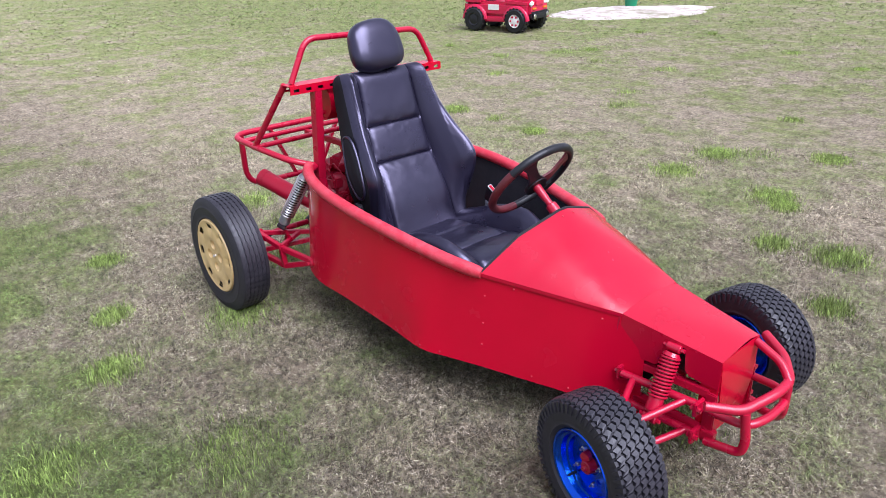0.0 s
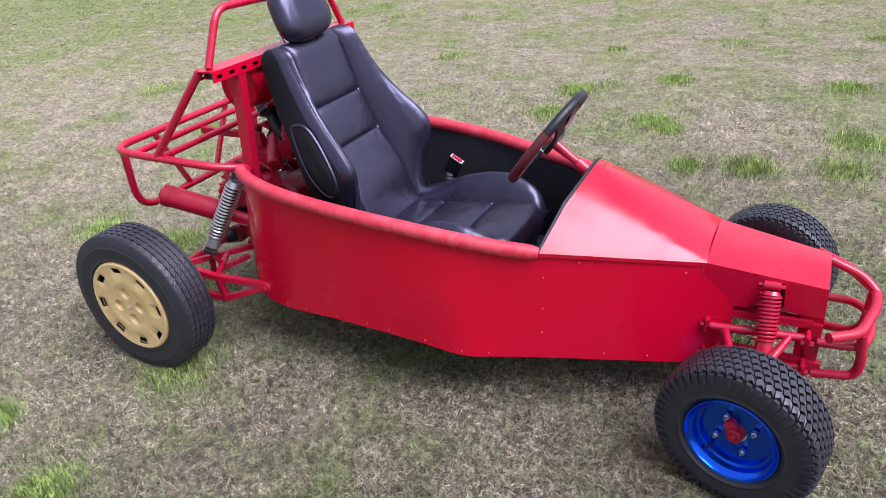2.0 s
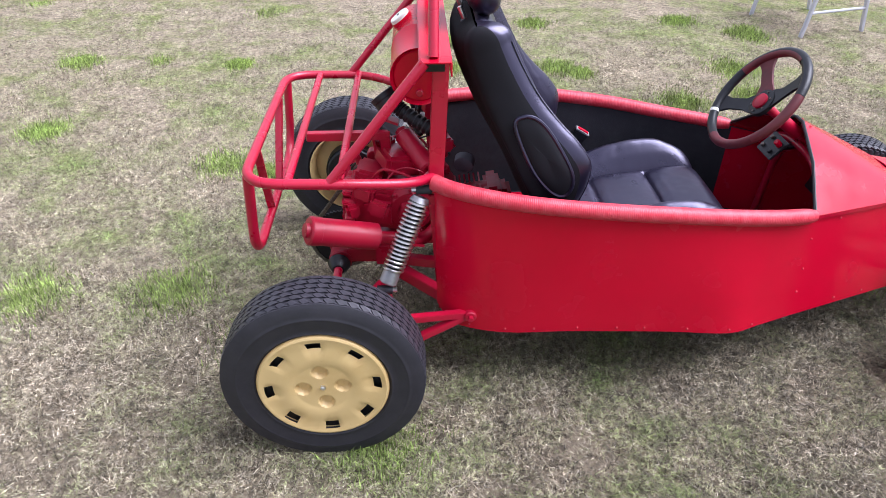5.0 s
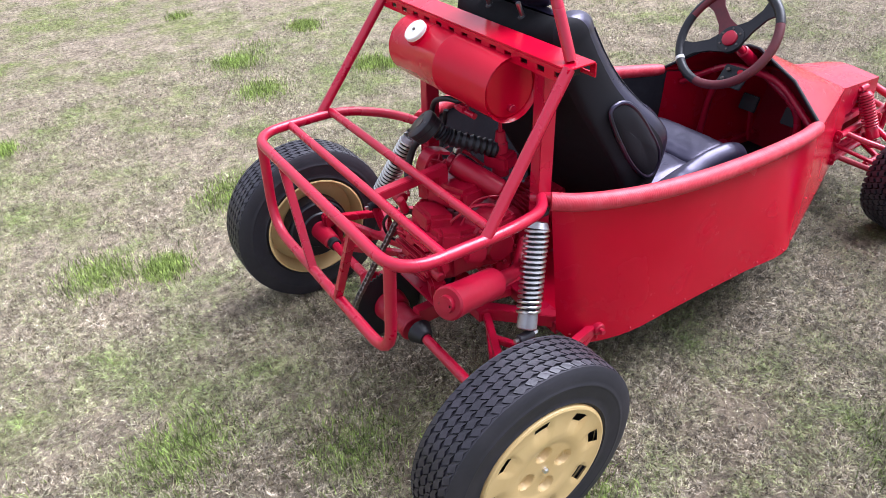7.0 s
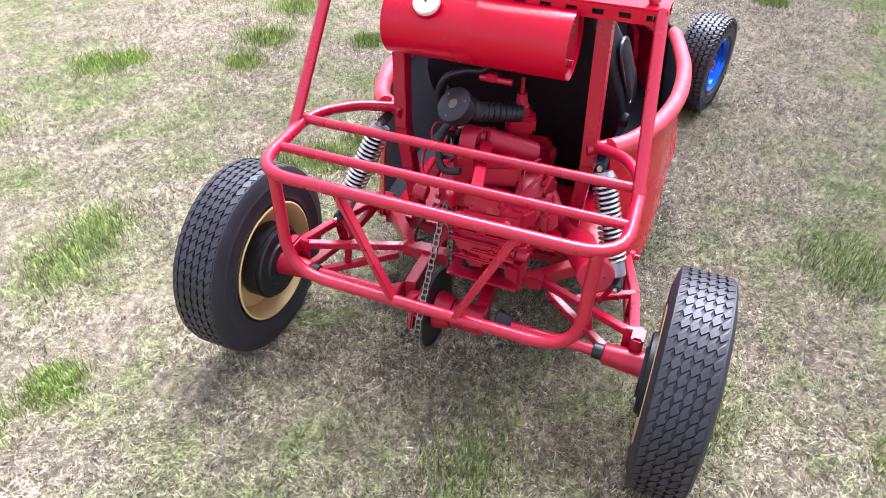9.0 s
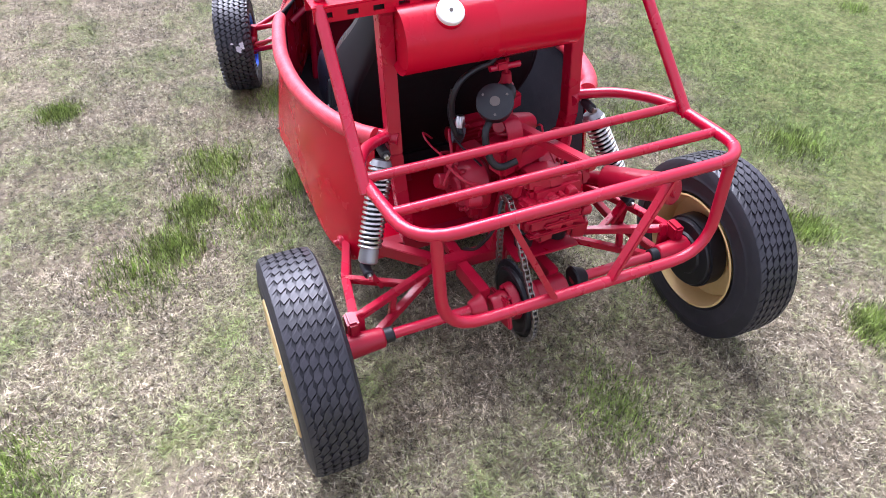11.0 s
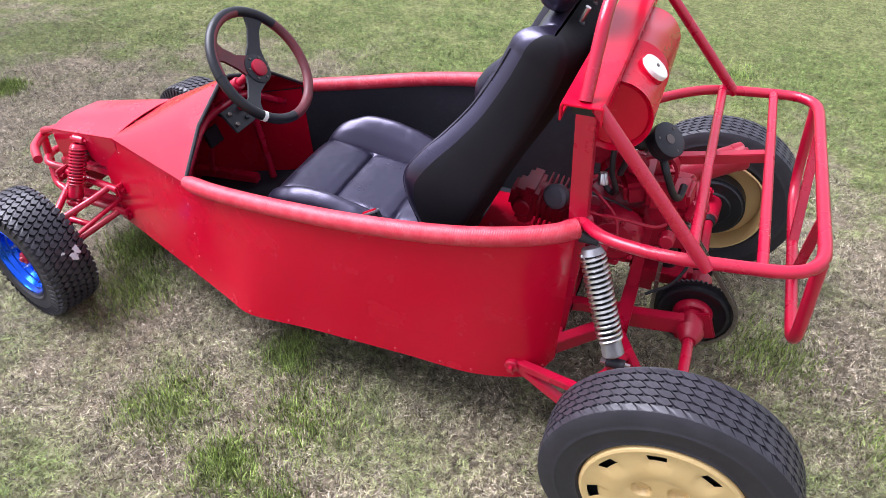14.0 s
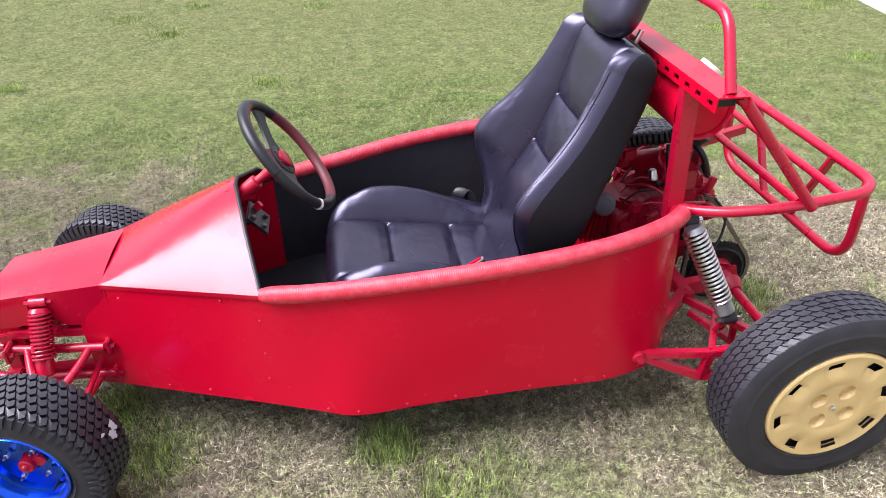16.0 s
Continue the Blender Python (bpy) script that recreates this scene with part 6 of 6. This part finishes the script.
# ---- chain drive ----
def chain_drive():
    ob = empty("chain_drive", (0, 0.036, 0.268), BUGGY)
    tagged(ob, "black sprocket and oily roller chain")
    R, r = 0.108, 0.030
    bm = bm_new()
    teeth = 54
    rows = []
    outline = []
    for k in range(teeth * 2):
        a = math.pi * k / teeth
        rr = R + (0.003 if k % 2 else -0.004)
        outline.append((rr * math.cos(a), rr * math.sin(a)))
    for y in (-0.003, 0.003):
        rows.append([bm.verts.new((x, y, z)) for x, z in outline])
    k = len(outline)
    for i in range(k):
        bm.faces.new((rows[0][i], rows[0][(i + 1) % k], rows[1][(i + 1) % k], rows[1][i]))
    bm.faces.new(rows[0])
    bm.faces.new(rows[1][::-1])
    part("rear_sprocket", bm, BLACK, ob, "black rear sprocket")
    bm = bm_new()
    lathe(bm, [(0.004, 0.094), (0.014, 0.092), (0.016, 0.085), (0.010, 0.078), (0.006, 0.062)], 48)
    part("sprocket_carrier", bm, BLACK, ob, "dished black sprocket carrier")
    bm = bm_new()
    box(bm, (-0.005, 0.045, -0.01), (0.105, 0.012, 0.085), (0, 20, 0), bevel=0.004)
    part("bearing_flange", bm, RED_ENGINE, ob, "red square bearing flange")
    bm = bm_new()
    cyl(bm, (0, 0.004, 0), (0, 0.030, 0), 0.052, 0.048, 28, 0.004)
    cyl(bm, (0, 0.028, 0), (0, 0.075, 0), 0.036, 0.030, 24, 0.004)
    cyl(bm, (0, -0.004, 0), (0, -0.05, 0), 0.050, 0.044, 28, 0.004)
    cyl(bm, (0, -0.05, 0), (0, -0.14, 0), 0.034, 0.038, 24, 0.004)
    part("axle_housing", bm, RED_ENGINE, ob, "red painted axle housing")
    for a in range(6):
        bm = bm_new()
        p = V(0.043 * math.cos(a * math.pi / 3), 0.03, 0.043 * math.sin(a * math.pi / 3))
        cyl(bm, p, p + V(0, 0.008, 0), 0.006, None, 6)
        part("housing_bolt", bm, RED_ENGINE, ob)
    for s in (-1, 1):
        bm = bm_new()
        beam(bm, (0.02, 0.10 * s - 0.02, 0.02), (0.16, 0.10 * s - 0.01, 0.01), 0.03, 0.05)
        part("axle_hanger", bm, RED_TUBE, ob)
    # chain: run round both sprockets
    c1 = V(0.082, 0, 0.245)
    D = math.hypot(c1.x, c1.z)
    th = math.atan2(c1.z, c1.x)
    b = math.acos((R - r) / D)
    loop = []
    a0, a1 = th + b, th + 2 * math.pi - b
    for i in range(60):
        a = a0 + (a1 - a0) * i / 59
        loop.append(V(R * math.cos(a), 0, R * math.sin(a)))
    for i in range(16):
        a = th - b + 2 * b * i / 15
        loop.append(c1 + V(r * math.cos(a), 0, r * math.sin(a)))
    loop.append(loop[0])
    dist = [0]
    for p, q in zip(loop, loop[1:]):
        dist.append(dist[-1] + (q - p).length)
    n = int(dist[-1] / 0.0150)
    spots = []
    for k in range(n):
        s = dist[-1] * k / n
        i = max(j for j in range(len(dist)) if dist[j] <= s)
        u = (s - dist[i]) / max(dist[i + 1] - dist[i], 1e-6)
        spots.append(loop[i].lerp(loop[i + 1], u))
    link = bm_new()
    tmp = bmesh.new()
    box(tmp, (0, 0, 0), (0.0165, 0.0016, 0.0095), bevel=0.0)
    me = bpy.data.meshes.new("chain_link")
    for y in (-0.006, 0.006):
        box(link, (0, y, 0), (0.0195, 0.0020, 0.0110))
    cyl(link, (-0.006, -0.006, 0), (-0.006, 0.006, 0), 0.004, None, 6)
    tmp.free()
    link.to_mesh(me)
    link.free()
    me.materials.append(CHAIN)
    chain = empty("chain", (0, 0, 0), ob)
    for k, p in enumerate(spots):
        q = spots[(k + 1) % n]
        l = new("chain_link", me)
        l.parent = chain
        d = (q - p).normalized()
        l.matrix_basis = Matrix.Translation((p + q) / 2 + V(0, 0.0016 if k % 2 else 0, 0)) @ Matrix((d, V(0, 1, 0), d.cross(V(0, 1, 0)))).transposed().to_4x4()


chain_drive()


# ---- far things ----
def toy_wheel(parent, place, r, w, chrome, side):
    ob = empty("wheel", place, parent)
    bm = bm_new()
    lathe(bm, [(-w / 2, r * 0.55), (-w / 2, r * 0.86), (-w * 0.38, r * 0.97), (0, r), (w * 0.38, r * 0.97), (w / 2, r * 0.86), (w / 2, r * 0.55)], 28)
    for k in range(18):
        a = 2 * math.pi * k / 18
        for s in (-1, 1):
            box(bm, (r * math.cos(a + 0.08 * s), s * w * 0.24, r * math.sin(a + 0.08 * s)), (0.018, w * 0.4, 0.03), (0, -math.degrees(a), 0), bevel=0.004)
    part("tyre", bm, BLACK, ob, "black plastic tyre")
    bm = bm_new()
    lathe(bm, [(side * w * 0.35, r * 0.56), (side * w * 0.5, r * 0.52), (side * w * 0.42, r * 0.42), (side * w * 0.5, r * 0.16), (side * w * 0.5, 0.0)], 24)
    part("rim", bm, WHITE if chrome else BLACK, ob, "silvery plastic rim" if chrome else "black plastic rim")
    if chrome:
        for k in range(6):
            bm = bm_new()
            a = 2 * math.pi * k / 6
            p = V(r * 0.36 * math.cos(a), side * w * 0.46, r * 0.36 * math.sin(a))
            cyl(bm, p, p + V(0, side * 0.006, 0), r * 0.09, None, 10)
            part("rim_opening", bm, TOY, ob)


def toy_car():
    ob = tagged(empty("toy_car", (-5.07, 6.48, 0)), "pink-red plastic ride-on toy off-road car on the grass", "toy car")
    ob.rotation_euler = (0, 0, radians(11))
    bm = bm_new()
    box(bm, (0, 0, 0.33), (1.20, 0.56, 0.22), bevel=0.05)
    box(bm, (0.0, 0, 0.19), (0.45, 0.60, 0.08), bevel=0.02)
    box(bm, (0.36, 0, 0.43), (0.46, 0.52, 0.12), (0, 4, 0), bevel=0.04)
    box(bm, (-0.42, 0, 0.46), (0.34, 0.54, 0.16), bevel=0.04)
    part("body", bm, TOY, ob, "glossy pink-red plastic body")
    for x in (-0.37, 0.37):
        for s in (-1, 1):
            bm = bm_new()
            tube(bm, [V(x + 0.20 * math.cos(a), s * 0.285, 0.16 + 0.20 * math.sin(a)) for a in np.linspace(0.1, math.pi - 0.1, 12)], 0.035, 8)
            part("wheel_arch", bm, TOY, ob)
            toy_wheel(ob, (x, s * 0.27, 0.178), 0.178, 0.14, x > 0, s)
    for s in (-1, 1):
        bm = bm_new()
        box(bm, (0.585, s * 0.19, 0.42), (0.05, 0.13, 0.065), (0, 0, -20 * s), bevel=0.015)
        part("headlight", bm, WHITE, ob, "clear headlight")
        bm = bm_new()
        box(bm, (0.605, s * 0.15, 0.345), (0.03, 0.10, 0.03), bevel=0.008)
        part("indicator", bm, AMBER, ob, "amber indicator")
        bm = bm_new()
        cyl(bm, (0.61, s * 0.18, 0.24), (0.645, s * 0.18, 0.24), 0.035, None, 16, 0.004)
        part("fog_lamp", bm, CHROME, ob, "silvery fog lamp")
        bm = bm_new()
        box(bm, (-0.03, s * 0.284, 0.36), (0.20, 0.006, 0.08), bevel=0.002)
        part("door_sticker", bm, WHITE, ob, "pale sticker")
    bm = bm_new()
    box(bm, (0.60, 0, 0.25), (0.08, 0.50, 0.11), bevel=0.025)
    part("front_bumper", bm, BLACK, ob, "black plastic bumper")
    bm = bm_new()
    box(bm, (-0.61, 0, 0.27), (0.06, 0.48, 0.10), bevel=0.02)
    part("rear_bumper", bm, BLACK, ob)
    bm = bm_new()
    box(bm, (0.603, 0, 0.42), (0.02, 0.22, 0.07), bevel=0.005)
    part("grille", bm, TOY, ob)
    bm = bm_new()
    tube(bm, rounded([(0.13, -0.25, 0.48), (0.06, -0.23, 0.68), (0.06, 0.23, 0.68), (0.13, 0.25, 0.48)], 0.05, 4), 0.018, 8)
    part("windscreen_frame", bm, BLACK, ob, "black windscreen frame")
    bm = bm_new()
    box(bm, (-0.16, 0, 0.45), (0.16, 0.40, 0.10), bevel=0.03)
    box(bm, (-0.26, 0, 0.56), (0.07, 0.40, 0.24), (0, -10, 0), bevel=0.03)
    part("seat", bm, BLACK, ob)


toy_car()


def sand_patch():
    bm = bm_new()
    rings = []
    for j, r in enumerate((0.0, 0.35, 0.7, 0.92, 1.0)):
        ring = []
        for k in range(56):
            a = 2 * math.pi * k / 56
            w = 1 + 0.22 * noise.noise((math.cos(a) * 1.7, math.sin(a) * 1.7, 2)) + 0.10 * noise.noise((math.cos(a) * 6, math.sin(a) * 6, 5))
            x, y = 1.42 * r * w * math.cos(a), 0.86 * r * w * math.sin(a)
            c, s = math.cos(radians(51)), math.sin(radians(51))
            ring.append(bm.verts.new((-4.62 + x * c - y * s, 9.15 + x * s + y * c, 0.030 * (1 - r * r) + 0.010 + (0.012 * noise.noise((x * 3, y * 3, 1)) if 0 < r < 1 else -0.012 * (r == 1)))))
        rings.append(ring)
    for a, b in zip(rings, rings[1:]):
        for k in range(56):
            bm.faces.new((a[k], b[k], b[(k + 1) % 56], a[(k + 1) % 56]))
    bmesh.ops.remove_doubles(bm, verts=bm.verts, dist=0.0005)
    tagged(part("sand_patch", bm, SAND, smooth=70), "patch of pale bare sand in the lawn", "sand", kind="structure")


sand_patch()


def bucket():
    ob = tagged(empty("bucket", (-5.08, 9.80, 0.0)), "green plastic bucket standing on the sand", "bucket")
    bm = bm_new()
    lathe_up(bm, [(0.0, 0.0), (0.0, 0.10), (0.26, 0.135), (0.27, 0.145), (0.285, 0.145), (0.285, 0.132), (0.02, 0.095), (0.02, 0.0)])
    part("shell", bm, GREEN, ob)
    bm = bm_new()
    tube(bm, [V(0.148 * math.cos(a), 0.03, 0.28 - 0.12 * math.sin(a)) for a in np.linspace(0, math.pi, 14)], 0.004, 6)
    part("handle", bm, CHROME, ob, "thin wire handle")


def lathe_up(bm, profile, n=32):
    lathe(bm, profile, n, Matrix.Rotation(radians(90), 4, "X"))


bucket()


def garden_chair():
    ob = tagged(empty("garden_chair", (3.12, 3.20, 0)), "pale grey metal garden chair on the lawn", "chair")
    for x, y, lean in ((-0.15, -0.33, 0.03), (-0.28, 0.22, 0.03), (0.36, -0.20, -0.03), (0.24, 0.36, -0.03)):
        bm = bm_new()
        beam(bm, (x, y, 0.0), (x + lean * 2, y, 0.44), 0.034, 0.022, bevel=0.004)
        part("leg", bm, GREY2, ob)
    for a, b in (((-0.13, -0.33, 0.17), (0.34, -0.20, 0.17)), ((-0.25, 0.22, 0.17), (0.22, 0.36, 0.17))):
        bm = bm_new()
        tube(bm, [V(*a), V(*b)], 0.011, 8)
        part("stretcher", bm, GREY2, ob)
    for k in range(6):
        u = k / 5
        bm = bm_new()
        a = V(-0.09, -0.33, 0.45).lerp(V(-0.22, 0.22, 0.45), u)
        b = V(0.30, -0.20, 0.45).lerp(V(0.18, 0.36, 0.45), u)
        beam(bm, a, b, 0.07, 0.014, bevel=0.003)
        part("seat_slat", bm, GREY2, ob)
    for s in ((0.30, -0.20), (0.18, 0.36)):
        bm = bm_new()
        beam(bm, (*s, 0.44), (s[0] + 0.10, s[1] + 0.03, 0.86), 0.034, 0.022, bevel=0.004)
        part("back_post", bm, GREY2, ob)
    for z in (0.60, 0.72, 0.84):
        bm = bm_new()
        f = (z - 0.44) / 0.42
        beam(bm, (0.30 + 0.10 * f, -0.20 + 0.03 * f, z), (0.18 + 0.10 * f, 0.36 + 0.03 * f, z), 0.05, 0.014, bevel=0.003)
        part("back_slat", bm, GREY2, ob)


garden_chair()


def paddling_pool():
    ob = tagged(empty("plastic_trough", (-17.43, 7.26, 0)), "blue plastic play trough with a pale rim on the lawn", "trough")
    ob.rotation_euler = (0, 0, radians(46))
    bm = bm_new()

    def ring(w, d, z, r=0.08):
        return [V(p.x, p.y, z) for p in rounded([(-w, -d, 0), (w, -d, 0), (w, d, 0), (-w, d, 0)], r, 4, True)]

    rows = [ring(0.35, 0.42, 0.0), ring(0.36, 0.43, 0.09), ring(0.375, 0.445, 0.10), ring(0.375, 0.445, 0.19), ring(0.345, 0.415, 0.19), ring(0.33, 0.40, 0.03)]
    rows = [r + [r[0]] for r in rows]
    rows.append([V(0, 0, 0.03)] * len(rows[0]))
    sheet(bm, rows)
    bmesh.ops.remove_doubles(bm, verts=bm.verts, dist=0.001)
    part("shell", bm, AQUA, ob, smooth=40)
    for z, w, d in ((0.195, 0.365, 0.435), (0.006, 0.355, 0.425)):
        bm = bm_new()
        tube(bm, ring(w, d, z), 0.014, 8, closed=True)
        part("rim", bm, WHITE, ob, "pale worn plastic rim")
    bm = bm_new()
    box(bm, (0, 0, 0.06), (0.66, 0.80, 0.012), bevel=0.004)
    part("water", bm, TEAL, ob, "shallow greenish water")


paddling_pool()


def toy_skittle():
    ob = tagged(empty("toy_skittle", (-22.19, 8.06, 0)), "small red and white plastic toy on the lawn", "toy")
    bm = bm_new()
    lathe_up(bm, [(0.0, 0.0), (0.055, 0.0), (0.062, 0.05), (0.055, 0.13), (0.040, 0.18), (0.0, 0.18)], 20)
    part("body", bm, WHITE, ob, "white plastic body")
    bm = bm_new()
    lathe_up(bm, [(0.0, 0.181), (0.030, 0.181), (0.042, 0.20), (0.042, 0.25), (0.03, 0.28), (0.0, 0.29)], 20)
    part("cap", bm, TOY, ob, "red plastic top")


toy_skittle()


def flower_pot():
    ob = tagged(empty("flower_pot", (-21.71, 6.44, 0)), "brown terracotta flower pot on the far lawn", "flower pot")
    bm = bm_new()
    lathe_up(bm, [(0.0, 0.0), (0.09, 0.0), (0.125, 0.26), (0.145, 0.26), (0.15, 0.33), (0.125, 0.33), (0.115, 0.27), (0.0, 0.25)], 28)
    part("pot", bm, CLAY, ob)


flower_pot()
